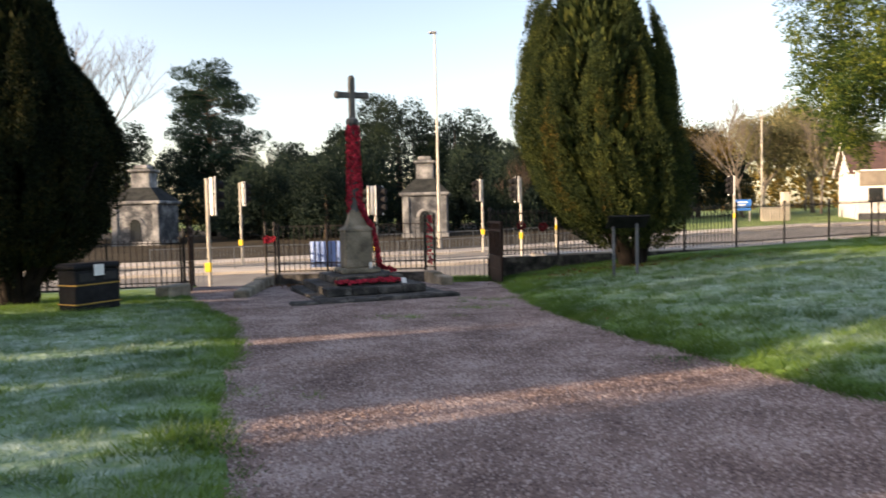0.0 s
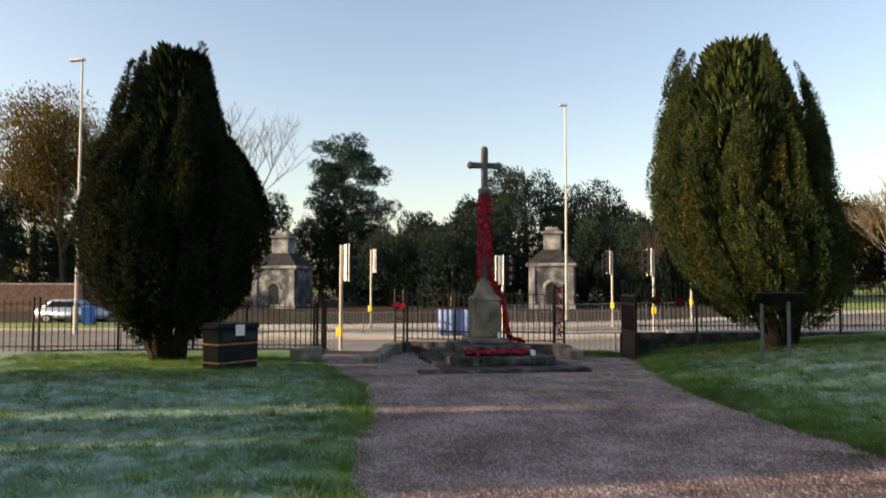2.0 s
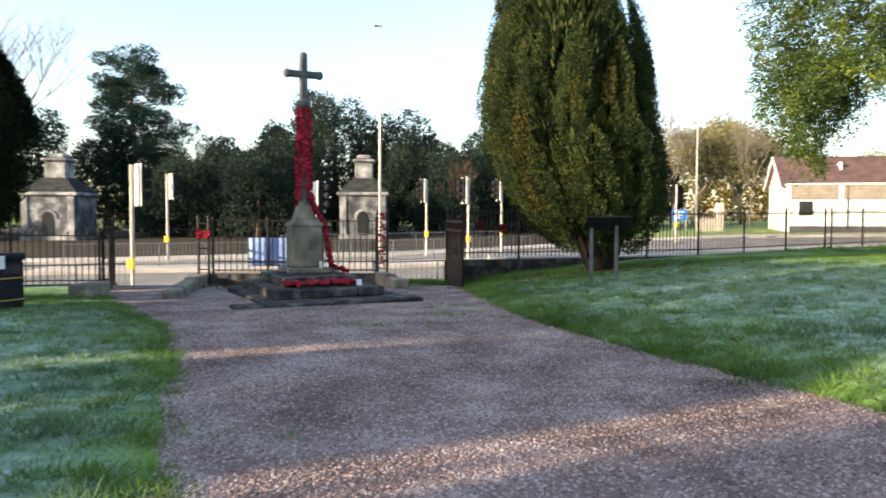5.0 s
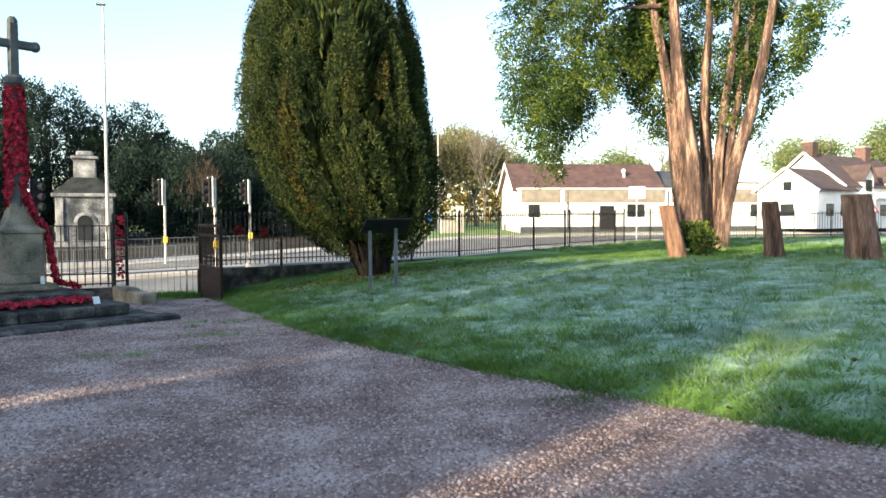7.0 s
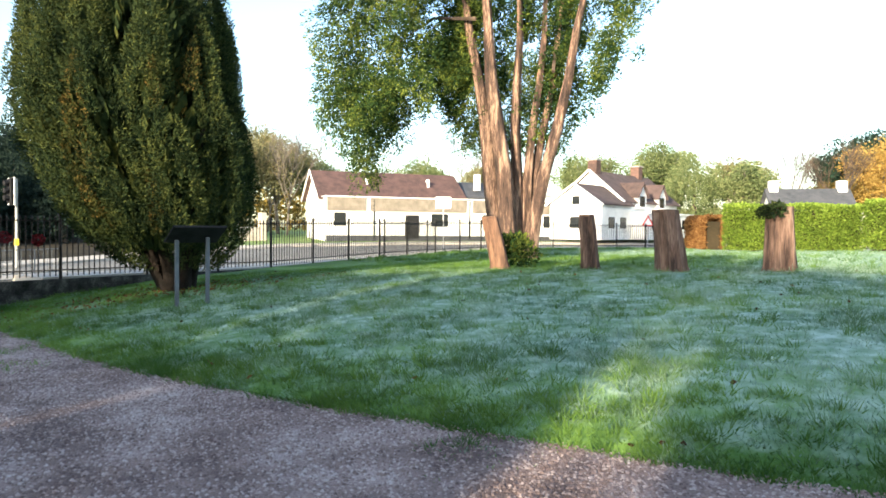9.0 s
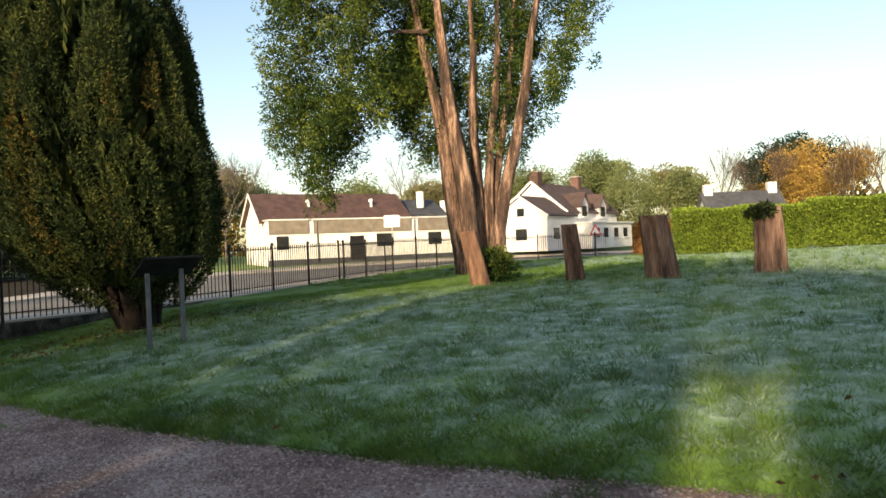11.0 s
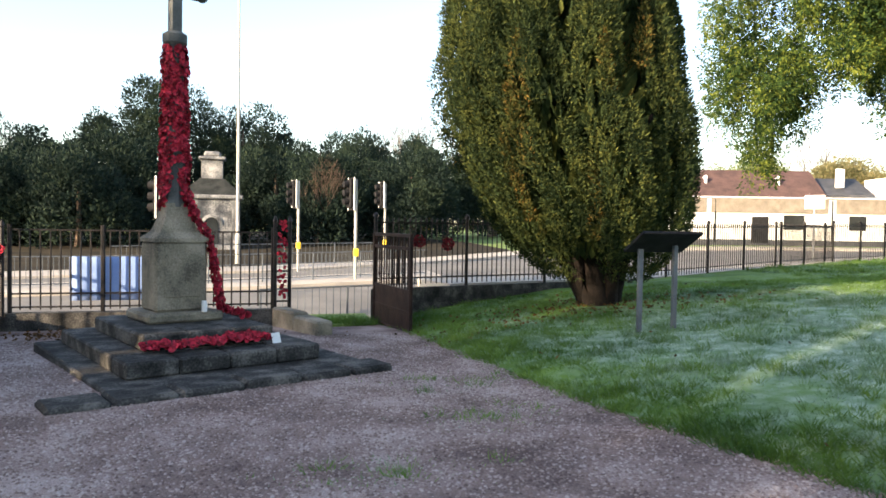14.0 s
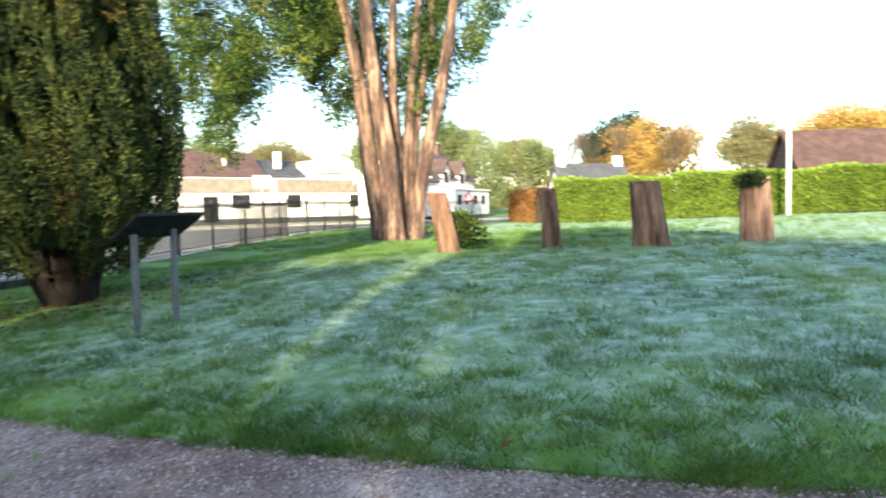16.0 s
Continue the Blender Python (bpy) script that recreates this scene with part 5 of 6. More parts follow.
ver_a = [(x, y - 0.1) for x, y in [(-40.0, 34.0), (-30.0, 35.2), (-22.0, 36.4)]]
ver_b = [(x, y + 3.0) for x, y in ver_a]
tagged(strip("verge", ver_a, ver_b, road_z, M_VERGE, 0.16, 3, skirt=0.2), "sunlit grass verge beside the road", "grass", kind="structure")


# ---- gate lodges across the road ----
def lodge(x, y, s, label):
    z = road_z(x, y)
    root = base("gate_lodge", x, y, z - 0.1, 0, label, "lodge", "pair of gate lodges")
    w = 2.0 * s
    part("wall", boxed(-w, w, -w, w, 0, 3.3, bevel=0.03), M_LODGE_SHADED, root)
    part("plinth_course", boxed(-w - 0.08, w + 0.08, -w - 0.08, w + 0.08, 0, 0.4, bevel=0.03), M_LODGE, root)
    part("cornice", boxed(-w - 0.2, w + 0.2, -w - 0.2, w + 0.2, 3.25, 3.5, bevel=0.05), M_LODGE, root)
    bm = bmesh.new()
    a = [bm.verts.new((sx * (w + 0.15), sy * (w + 0.15), 3.5)) for sx, sy in ((-1, -1), (1, -1), (1, 1), (-1, 1))]
    b = [bm.verts.new((sx * 0.9 * s, sy * 0.9 * s, 4.55)) for sx, sy in ((-1, -1), (1, -1), (1, 1), (-1, 1))]
    for k in range(4):
        bm.faces.new((a[k], a[(k + 1) % 4], b[(k + 1) % 4], b[k]))
    bm.faces.new(b)
    bm.faces.new(a[::-1])
    part("roof", bm, M_LODGE_ROOF, root)
    part("chimney", boxed(-0.78 * s, 0.78 * s, -0.78 * s, 0.78 * s, 4.5, 5.75, bevel=0.03), M_LODGE, root, "square pale stone chimney block")
    part("chimney_cap", boxed(-0.98 * s, 0.98 * s, -0.98 * s, 0.98 * s, 5.75, 5.95, bevel=0.05), M_LODGE, root)
    part("chimney_cap", boxed(-0.6 * s, 0.6 * s, -0.6 * s, 0.6 * s, 5.95, 6.3, bevel=0.1), M_LODGE, root)
    door = bmesh.new()
    prism(door, [(-0.42, 0.3), (0.42, 0.3), (0.42, 1.7), (0.3, 2.0), (0.0, 2.15), (-0.3, 2.0), (-0.42, 1.7)], -w - 0.03, -w + 0.1)
    part("doorway", door, M_GLASS, root, "dark arched doorway")
    for k in range(7):
        t0, t1 = math.pi * k / 7, math.pi * (k + 1) / 7
        bm = bmesh.new()
        prism(bm, [(math.cos(t) * r, 1.65 + math.sin(t) * r) for t, r in ((t0, 0.46), (t1, 0.46), (t1, 0.66), (t0, 0.66))], -w - 0.07, -w + 0.05)
        part("arch_stone", bm, M_LODGE, root)
    for sx in (-1, 1):
        part("pilaster", boxed(sx * (w - 0.25) - 0.22, sx * (w - 0.25) + 0.22, -w - 0.09, -w + 0.05, 0.4, 3.25, bevel=0.02), M_LODGE, root)
    return root


lodge(-2.45, 56.5, 0.84, "small square pale stone gate lodge with a chimney block")
lodge(-24.4, 56.2, 0.92, "small square pale stone gate lodge with a chimney block")


def brick_wall(line, h, label):
    root = base("garden_wall", 0, 0, 0, 0, label, "wall")
    for (ax, ay), (bx, by) in zip(line, line[1:]):
        ln = math.hypot(bx - ax, by - ay)
        m = pose(ax, ay, road_z((ax + bx) / 2, (ay + by) / 2), 0, 0, math.degrees(math.atan2(by - ay, bx - ax)))
        bm = boxed(0, ln, -0.15, 0.15, -0.3, h)
        bmesh.ops.transform(bm, matrix=m, verts=bm.verts[:])
        part("panel", bm, M_BRICK, root)
        bm = boxed(0, ln, -0.2, 0.2, h, h + 0.1, bevel=0.03)
        bmesh.ops.transform(bm, matrix=m, verts=bm.verts[:])
        part("coping", bm, M_KERB, root)
        bm = boxed(-0.35, 0.35, -0.35, 0.35, -0.3, h + 1.0, bevel=0.03)
        bmesh.ops.transform(bm, matrix=m, verts=bm.verts[:])
        part("pier", bm, M_BRICK, root)
    return root


brick_wall([(-70, 45), (-55, 47.5), (-38.5, 50), (-28, 53)], 2.2, "long brown brick park wall with tall piers")


def car(x, y, rz, label, paint):
    z = road_z(x, y)
    root = base("car", x, y, z, rz, label, "car")
    bm = bmesh.new()
    lower = [(-2.1, 0.3), (2.1, 0.3), (2.12, 0.62), (1.95, 0.82), (1.0, 0.95), (-1.75, 1.0), (-2.08, 0.85), (-2.14, 0.55)]
    prism(bm, lower, -0.86, 0.86)
    bmesh.ops.bevel(bm, geom=bm.edges[:], offset=0.06, segments=2, affect="EDGES")
    part("body", bm, paint, root, smooth=True)
    bm = bmesh.new()
    prism(bm, [(-1.75, 0.96), (1.0, 0.92), (0.35, 1.4), (-0.1, 1.47), (-1.1, 1.45)], -0.72, 0.72)
    bmesh.ops.bevel(bm, geom=bm.edges[:], offset=0.05, segments=2, affect="EDGES")
    part("roof", bm, paint, root, smooth=True)
    for sy in (-1, 1):
        bm = bmesh.new()
        prism(bm, [(-1.5, 1.0), (0.75, 0.98), (0.28, 1.34), (-1.05, 1.36)], sy * 0.728 - 0.008, sy * 0.728 + 0.008)
        part("side_window", bm, M_GLASS, root)
        for wx in (-1.3, 1.32):
            wheel = part("wheel", tube(bmesh.new(), [(wx, sy * 0.7, 0.31), (wx, sy * 0.88, 0.31)], [0.31, 0.31], 16), M_TYRE, root)
            part("rim", tube(bmesh.new(), [(wx, sy * 0.87, 0.31), (wx, sy * 0.895, 0.31)], [0.2, 0.17], 12), M_STEEL, wheel)
        part("tail_light" , boxed(-2.15, -2.05, sy * 0.7 - 0.12, sy * 0.7 + 0.12, 0.7, 0.85, bevel=0.02), M_RED, root)
        part("headlight", boxed(2.0, 2.1, sy * 0.68 - 0.15, sy * 0.68 + 0.15, 0.6, 0.75, bevel=0.02), M_WHITE, root)
    return root


car(-30.9, 40.0, 15, "pale blue hatchback standing on the far lane", M_CAR)


# ---- white buildings ----
PUB = (36.92, 54.15)
PUBZ = 0.35


def window(parent, s0, s1, z0, z1, y, cols=3, rows=2, frame_mat=None):
    w = part("window", boxed(s0, s1, y - 0.03, y + 0.02, z0, z1), frame_mat or M_BLACK, parent)
    for i in range(cols):
        for j in range(rows):
            a = s0 + 0.05 + (s1 - s0 - 0.05) * i / cols
            b = s0 + (s1 - s0 - 0.05) * (i + 1) / cols
            c = z0 + 0.05 + (z1 - z0 - 0.05) * j / rows
            d = z0 + (z1 - z0 - 0.05) * (j + 1) / rows
            part("pane", boxed(a, b, y - 0.036, y - 0.031, c, d), M_GLASS, w)
    part("sill", boxed(s0 - 0.08, s1 + 0.08, y - 0.14, y + 0.02, z0 - 0.08, z0, bevel=0.01), M_WHITE, w)
    return w


def gable_roof(bm, s0, s1, y0, y1, ze, zr, over=0.35, thick=0.14):
    """A pitched roof whose ridge runs along s."""
    ym = (y0 + y1) / 2
    k = (zr - ze) / (ym - y0)
    out = [(y0 - over, ze - k * over), (ym, zr), (y1 + over, ze - k * over), (y1 + over, ze - k * over + thick), (ym, zr + thick * 1.2), (y0 - over, ze - k * over + thick)]
    a = [bm.verts.new((s0 - over, y, z)) for y, z in out]
    b = [bm.verts.new((s1 + over, y, z)) for y, z in out]
    for q in ((0, 1, 4, 5), (1, 2, 3, 4)):
        bm.faces.new([a[i] for i in q])
        bm.faces.new([b[i] for i in q][::-1])
    for i in range(6):
        bm.faces.new((a[i], b[i], b[(i + 1) % 6], a[(i + 1) % 6]))
    bmesh.ops.recalc_face_normals(bm, faces=bm.faces[:])
    return bm


def gabled_walls(bm, s0, s1, y0, y1, z0, ze, zr):
    ym = (y0 + y1) / 2
    out = [(y0, z0), (y1, z0), (y1, ze), (ym, zr), (y0, ze)]
    a = [bm.verts.new((s0, y, z)) for y, z in out]
    b = [bm.verts.new((s1, y, z)) for y, z in out]
    bm.faces.new(a)
    bm.faces.new(b[::-1])
    for i in range(5):
        bm.faces.new((a[i], b[i], b[(i + 1) % 5], a[(i + 1) % 5]))
    bmesh.ops.recalc_face_normals(bm, faces=bm.faces[:])
    return bm


def pub():
    root = base("public_house", PUB[0], PUB[1], PUBZ, -17.8, "long low white-rendered building with a brown tiled roof", "building")
    part("wall", gabled_walls(bmesh.new(), -7.0, 6.0, 1.6, 8.0, -0.3, 3.5, 5.75), M_RENDER, root)
    roof = part("roof", gable_roof(bmesh.new(), -7.0, 6.0, 1.6, 8.0, 3.5, 5.75), M_ROOF, root)
    for s, y in ((-2.6, 3.2), (3.1, 3.0)):
        part("vent", tube(bmesh.new(), [(s, y, 4.6), (s, y, 5.1), (s - 0.1, y - 0.1, 5.2)], [0.12, 0.12, 0.2], 8), M_WHITE, roof)
    part("bargeboard", boxed(-7.42, -7.36, 1.2, 1.35, 3.0, 3.3), M_WHITE, root)
    for sy, y0, y1 in ((1, 1.2, 4.8), (-1, 8.4, 4.8)):
        bm = bmesh.new()
        vs = [bm.verts.new(v) for v in ((-7.38, y0, 3.2), (-7.38, y1, 5.75), (-7.38, y1, 6.0), (-7.38, y0, 3.45))]
        f = bm.faces.new(vs)
        r = bmesh.ops.extrude_face_region(bm, geom=[f])
        for v in r["geom"]:
            if isinstance(v, bmesh.types.BMVert):
                v.co.x -= 0.06
        part("bargeboard", bm, M_WHITE, root)
    part("front_range", boxed(-6.95, 16.0, 0.0, 1.7, -0.3, 3.35, bevel=0.02), M_RENDER, root)
    part("flat_roof", boxed(-7.05, 16.1, -0.15, 2.2, 3.42, 3.52, bevel=0.02), M_WHITE, root)
    for a, b in ((-6.9, -3.6), (-3.2, 5.6), (6.2, 15.9)):
        part("fascia", boxed(a, b, -0.09, 0.0, 2.3, 3.42, bevel=0.01), M_FASCIA, root, "brown boarded fascia")
    for k in range(26):
        part("dentil", boxed(-6.9 + 0.26 * k, -6.78 + 0.26 * k, 1.18, 1.28, 3.36, 3.5), M_WHITE, root)
    for a, b in ((-6.3, -5.3), (2.3, 3.85), (7.2, 8.5), (13.4, 14.8)):
        window(root, a, b, 1.05, 2.15, 0.0, 3, 2)
    part("door", boxed(-0.1, 1.15, -0.05, 0.02, 0.0, 2.02, bevel=0.01), M_BLACK, root, "dark front door")
    for s in (-2.9, 5.9, 15.9):
        part("downpipe", tube(bmesh.new(), [(s, -0.06, 0), (s, -0.06, 3.3)], [0.05, 0.05], 6), M_BLACK, root)
    part("plinth_course", boxed(-6.98, 16.03, -0.03, 0.02, -0.3, 0.25), M_SLATE, root)
    part("rear_range", boxed(6.0, 16.0, 3.0, 8.0, -0.3, 4.2, bevel=0.02), M_RENDER, root)
    part("rear_roof", gable_roof(bmesh.new(), 6.3, 10.0, 2.6, 8.0, 3.9, 5.2), M_SLATE, root)
    part("roof_box", boxed(11.5, 15.5, 2.5, 6.0, 4.2, 5.3, bevel=0.03), M_WHITE, root)
    part("flue", tube(bmesh.new(), [(8.2, 3.5, 4.5), (8.2, 3.5, 6.0)], [0.35, 0.35], 8), M_WHITE, root)
    return root


def house():
    root = base("white_house", 48.3, 42.3, 0.7, 10.4, "white gabled house with dark roof, dormers and brick chimneys", "house")
    root.scale = (1.0, 1.0, 0.88)
    part("wing_wall", gabled_walls(bmesh.new(), 0.0, 5.5, 0.0, 5.0, -0.3, 3.2, 5.0), M_RENDER, root)
    part("wing_roof", gable_roof(bmesh.new(), 0.0, 5.5, 0.0, 5.0, 3.2, 5.0, 0.25), M_ROOF_DARK, root)
    part("wall", gabled_walls(bmesh.new(), 4.9, 17.0, 0.5, 7.0, -0.3, 3.7, 6.7), M_RENDER, root)
    part("roof", gable_roof(bmesh.new(), 4.9, 17.0, 0.5, 7.0, 3.7, 6.7, 0.3), M_ROOF_DARK, root)
    for y0, y1 in ((0.2, 3.75), (7.3, 3.75)):
        bm = bmesh.new()
        tube(bm, [(4.55, y0, 3.5), (4.55, y1, 6.85)], [0.13, 0.13], 4)
        part("bargeboard", bm, M_WHITE, root)
    for y0, y1 in ((-0.3, 2.5), (5.3, 2.5)):
        part("bargeboard", tube(bmesh.new(), [(-0.3, y0, 3.0), (-0.3, y1, 5.1)], [0.12, 0.12], 4), M_WHITE, root)
    part("porch", boxed(5.6, 15.5, -1.6, 0.45, -0.3, 2.3, bevel=0.02), M_RENDER, root)
    part("porch_roof", boxed(5.5, 15.7, -1.8, 0.45, 2.31, 2.45, bevel=0.02), M_WHITE, root)
    for c in (8.2, 12.6):
        bm = gabled_walls(bmesh.new(), 0, 2.6, -0.9, 0.9, 2.9, 4.3, 5.5)
        bmesh.ops.transform(bm, matrix=pose(c, 0.2, 0, 0, 0, 90), verts=bm.verts[:])
        d = part("dormer", bm, M_RENDER, root)
        bm = gable_roof(bmesh.new(), 0, 2.6, -0.9, 0.9, 4.3, 5.5, 0.22)
        bmesh.ops.transform(bm, matrix=pose(c, 0.2, 0, 0, 0, 90), verts=bm.verts[:])
        part("dormer_roof", bm, M_ROOF_DARK, d)
        window(d, c - 0.5, c + 0.5, 3.1, 4.2, 0.18, 2, 2)
    for c in (5.6, 14.5):
        ch = part("chimney", boxed(c - 0.45, c + 0.45, 3.3, 4.2, 5.8, 7.9, bevel=0.03), M_BRICK, root)
        part("chimney_cap", boxed(c - 0.53, c + 0.53, 3.22, 4.28, 7.91, 8.05, bevel=0.02), M_KERB, ch)
    for a in (6.3, 8.3, 10.8, 13.2):
        window(root, a, a + 1.0, 0.8, 1.8, -1.6, 2, 2)
    window(root, 1.2, 2.3, 0.8, 1.9, 0.0, 2, 2)
    window(root, 3.4, 4.5, 0.8, 1.9, 0.0, 2, 2)
    bm = boxed(-0.03, 0.02, 1.9, 3.0, 0.8, 1.9)
    part("window", bm, M_GLASS, root)
    part("window", boxed(-0.03, 0.02, 2.1, 2.8, 3.1, 3.9), M_GLASS, root)
    return root


pub()
house()


def cottage(x, y, rz, w, d, ze, zr, wall, roof, label, chimneys=True):
    root = base("cottage", x, y, road_z(x, y), rz, label, "house")
    part("wall", gabled_walls(bmesh.new(), -w, w, -d, d, -0.3, ze, zr), wall, root)
    part("roof", gable_roof(bmesh.new(), -w, w, -d, d, ze, zr), roof, root)
    if chimneys:
        for s in (-w + 0.4, w - 0.4):
            part("chimney", boxed(s - 0.4, s + 0.4, -0.4, 0.4, zr - 0.6, zr + 0.9, bevel=0.03), wall, root)
    for s in (-w * 0.5, w * 0.5):
        window(root, s - 0.5, s + 0.5, 1.0, 2.1, -d, 2, 2)
    return root


cottage(69.5, 35.0, -50, 3.4, 2.6, 3.0, 5.2, M_RENDER, M_SLATE, "small white cottage beyond the hedge")
cottage(59.6, 7.2, -65, 9.0, 4.0, 3.2, 6.4, M_BRICK, M_ROOF, "barn-like building with a long brown roof behind the hedge", False)


def church():
    """A plain stone church, unseen behind the camera, added to shade the forecourt."""
    root = base("church", -27.0, -26.0, -0.6, 90, "unseen grey stone church with a slate roof, added to shade the forecourt", "church")
    part("wall", gabled_walls(bmesh.new(), -14.0, 14.0, -7.0, 7.0, 0, 8.0, 13.0), M_LODGE, root)
    part("roof", gable_roof(bmesh.new(), -14.0, 14.0, -7.0, 7.0, 8.0, 13.0, 0.0), M_SLATE, root)
    return root


church()


def hedge(name, line, h, w, seed, leaf, label, zf=yard_z):
    """A clipped hedge: leaves over a box-shaped run with uneven faces."""
    rng = np.random.default_rng(seed)
    cs, ds = [], []
    for (ax, ay), (bx, by) in zip(line, line[1:]):
        ln = math.hypot(bx - ax, by - ay)
        ux, uy = (bx - ax) / ln, (by - ay) / ln
        n = int(ln * 5200)
        t = rng.uniform(0, ln, n)
        face = rng.uniform(0, 1, n)
        up = face < 0.3
        side = np.where(face < 0.8, -1.0, 1.0)
        off = np.where(up, rng.uniform(-w, w, n), side * w) + 0.1 * np.sin(t * 3.1) + rng.normal(size=n) * 0.07
        hh = np.where(up, h + 0.06 * np.sin(t * 1.9) + rng.normal(size=n) * 0.05, rng.uniform(0, h, n))
        x = ax + ux * t + uy * off * -1
        y = ay + uy * t + ux * off
        gz = np.array([zf(float(a), float(b)) for a, b in zip(x[::50], y[::50])])
        z = np.interp(np.arange(n), np.arange(0, n, 50), gz) * 0 + float(np.mean(gz)) + hh
        cs.append(np.stack([x, y, z], 1))
        ds.append(np.stack([np.where(up, 0, -uy * side), np.where(up, 0, ux * side), np.where(up, 1.0, 0.35)], 1) + rng.normal(size=(n, 3)) * 0.5)
    ob = new(name, raw_mesh(name, leaf_quads(rng, np.concatenate(cs), np.concatenate(ds), 0.13, 0.085), 4, leaf))
    for (ax, ay), (bx, by) in zip(line, line[1:]):
        ln = math.hypot(bx - ax, by - ay)
        # near-black box that paints the shade between the hedge's leaves
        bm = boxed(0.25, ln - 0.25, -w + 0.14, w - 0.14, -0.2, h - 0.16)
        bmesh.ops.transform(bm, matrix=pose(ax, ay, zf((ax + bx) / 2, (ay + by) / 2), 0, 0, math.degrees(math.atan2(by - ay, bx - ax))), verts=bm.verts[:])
        part("core", bm, M_SHADE_LITTER, ob)
    return tagged(ob, label, "hedge")


hedge("hedge", [(37.1, 25.2), (39.6, 19.0), (42.0, 12.0), (44.0, 4.0), (45.0, -6.0)], 2.3, 0.8, 1, M_HEDGE, "tall clipped bright green hedge along the lawn")
hedge("beech_hedge", [(40.4, 29.0), (37.7, 26.1)], 1.75, 0.5, 2, M_BEECH, "brown-leaved beech hedge at the railing's end")


def pole(name, x, y, z, h, r, material, label, category):
    ob = part(name, tube(bmesh.new(), [(0, 0, -0.1), (0, 0, h * 0.5), (0, 0, h)], [r, r * 0.9, r * 0.75], 10), material, smooth=True)
    ob.matrix_basis = pose(x, y, z)
    return tagged(ob, label, category)


pole("flag_pole", 39.0, 13.3, yard_z(39.0, 13.3), 7.2, 0.12, M_WHITE, "plain white pole in front of the hedge", "pole")


def road_sign(x, y, h, label, face):
    root = base("road_sign", x, y, road_z(x, y), -40, label, "sign")
    part("post", tube(bmesh.new(), [(0, 0, 0), (0, 0, h)], [0.04, 0.04], 8), M_STEEL, root)
    if face == "triangle":
        bm = bmesh.new()
        prism(bm, [(-0.42, h - 0.75), (0.42, h - 0.75), (0, h)], -0.06, -0.045)
        p = part("plate", bm, M_RED, root)
        bm = bmesh.new()
        prism(bm, [(-0.28, h - 0.67), (0.28, h - 0.67), (0, h - 0.18)], -0.066, -0.061)
        part("face", bm, M_WHITE, p)
    else:
        part("plate", boxed(-0.5, 0.5, -0.06, -0.045, h - 0.75, h, bevel=0.005), M_WHITE, root)
    return root


road_sign(29.6, 40.4, 3.6, "grey-posted plain white road sign beside the road", "plate")
road_sign(42.0, 33.5, 2.6, "red-edged triangular warning sign on a post", "triangle")


def notice_board(x, y):
    root = base("notice_board", x, y, road_z(x, y), -10, "blue board with white lines on two posts", "sign")
    for dx in (-0.5, 0.5):
        part("post", tube(bmesh.new(), [(dx, 0, 0), (dx, 0, 1.8)], [0.04, 0.04], 6), M_STEEL, root)
    board = part("plate", boxed(-0.6, 0.6, -0.07, -0.045, 0.85, 1.75, bevel=0.01), M_BLUE, root)
    for k in range(3):
        part("line", boxed(-0.42, 0.1 + 0.12 * k, -0.078, -0.071, 1.05 + 0.22 * k, 1.14 + 0.22 * k), M_WHITE, board, "white bar of writing")


notice_board(23.1, 60.0)


def stone_wall(x0, x1, y, h, label):
    root = base("garden_wall", x0, y, road_z(x0, y), 0, label, "wall")
    part("panel", boxed(0, x1 - x0, -0.2, 0.2, -0.2, h, bevel=0.03), M_PAVE, root)
    part("coping", boxed(-0.05, x1 - x0 + 0.05, -0.26, 0.26, h + 0.003, h + 0.1, bevel=0.03), M_KERB, root)
    part("pier", boxed(x1 - x0, x1 - x0 + 0.5, -0.3, 0.3, -0.2, h + 1.3, bevel=0.03), M_PAVE, root, "pale stone pier")


stone_wall(24.6, 26.2, 60.0, 0.95, "low pale stone wall ending in a taller pier")

# ---- gravel stones and grass ----
rng = np.random.default_rng(77)
N = 150000
y = 2.0 + 17.5 * rng.uniform(0, 1, N) ** 1.5
el = np.interp(y, [p[1] for p in EDGE_L], [p[0] for p in EDGE_L])
er = np.interp(y, [p[1] for p in EDGE_R], [p[0] for p in EDGE_R])
x = el + (er - el) * rng.uniform(-0.01, 1.01, N)
z = np.interp(y, [-30, 0, 8, 14, 17, 19.5, 22], [-0.1, -0.14, -0.23, -0.38, -0.44, -0.52, -0.62])
s = rng.uniform(0.007, 0.018, N)
c = np.stack([x, y, z], 1)
ang = rng.uniform(0, 6.28, N)
ax = np.stack([np.cos(ang), np.sin(ang), rng.uniform(-0.3, 0.3, N)], 1) * s[:, None] * 1.2
ay = np.stack([-np.sin(ang), np.cos(ang), rng.uniform(-0.3, 0.3, N)], 1) * s[:, None] * 0.9
az = np.stack([np.zeros(N), np.zeros(N), s * 0.8], 1)
corner = [ax, ay, -ax, -ay]
verts = np.concatenate([np.stack([c + az, c + corner[k], c + corner[(k + 1) % 4]], 1).reshape(-1, 3) for k in range(4)])
order = np.arange(len(verts)).reshape(4, N, 3).transpose(1, 0, 2).ravel()
me = bpy.data.meshes.new("gravel_stones")
vv = np.concatenate([np.stack([c + az, c + ax, c + ay, c - ax, c - ay], 1).reshape(-1, 3)])
idx = (np.arange(N)[:, None, None] * 5 + np.array([[0, 1, 2], [0, 2, 3], [0, 3, 4], [0, 4, 1]])[None]).reshape(-1)
me.vertices.add(len(vv))
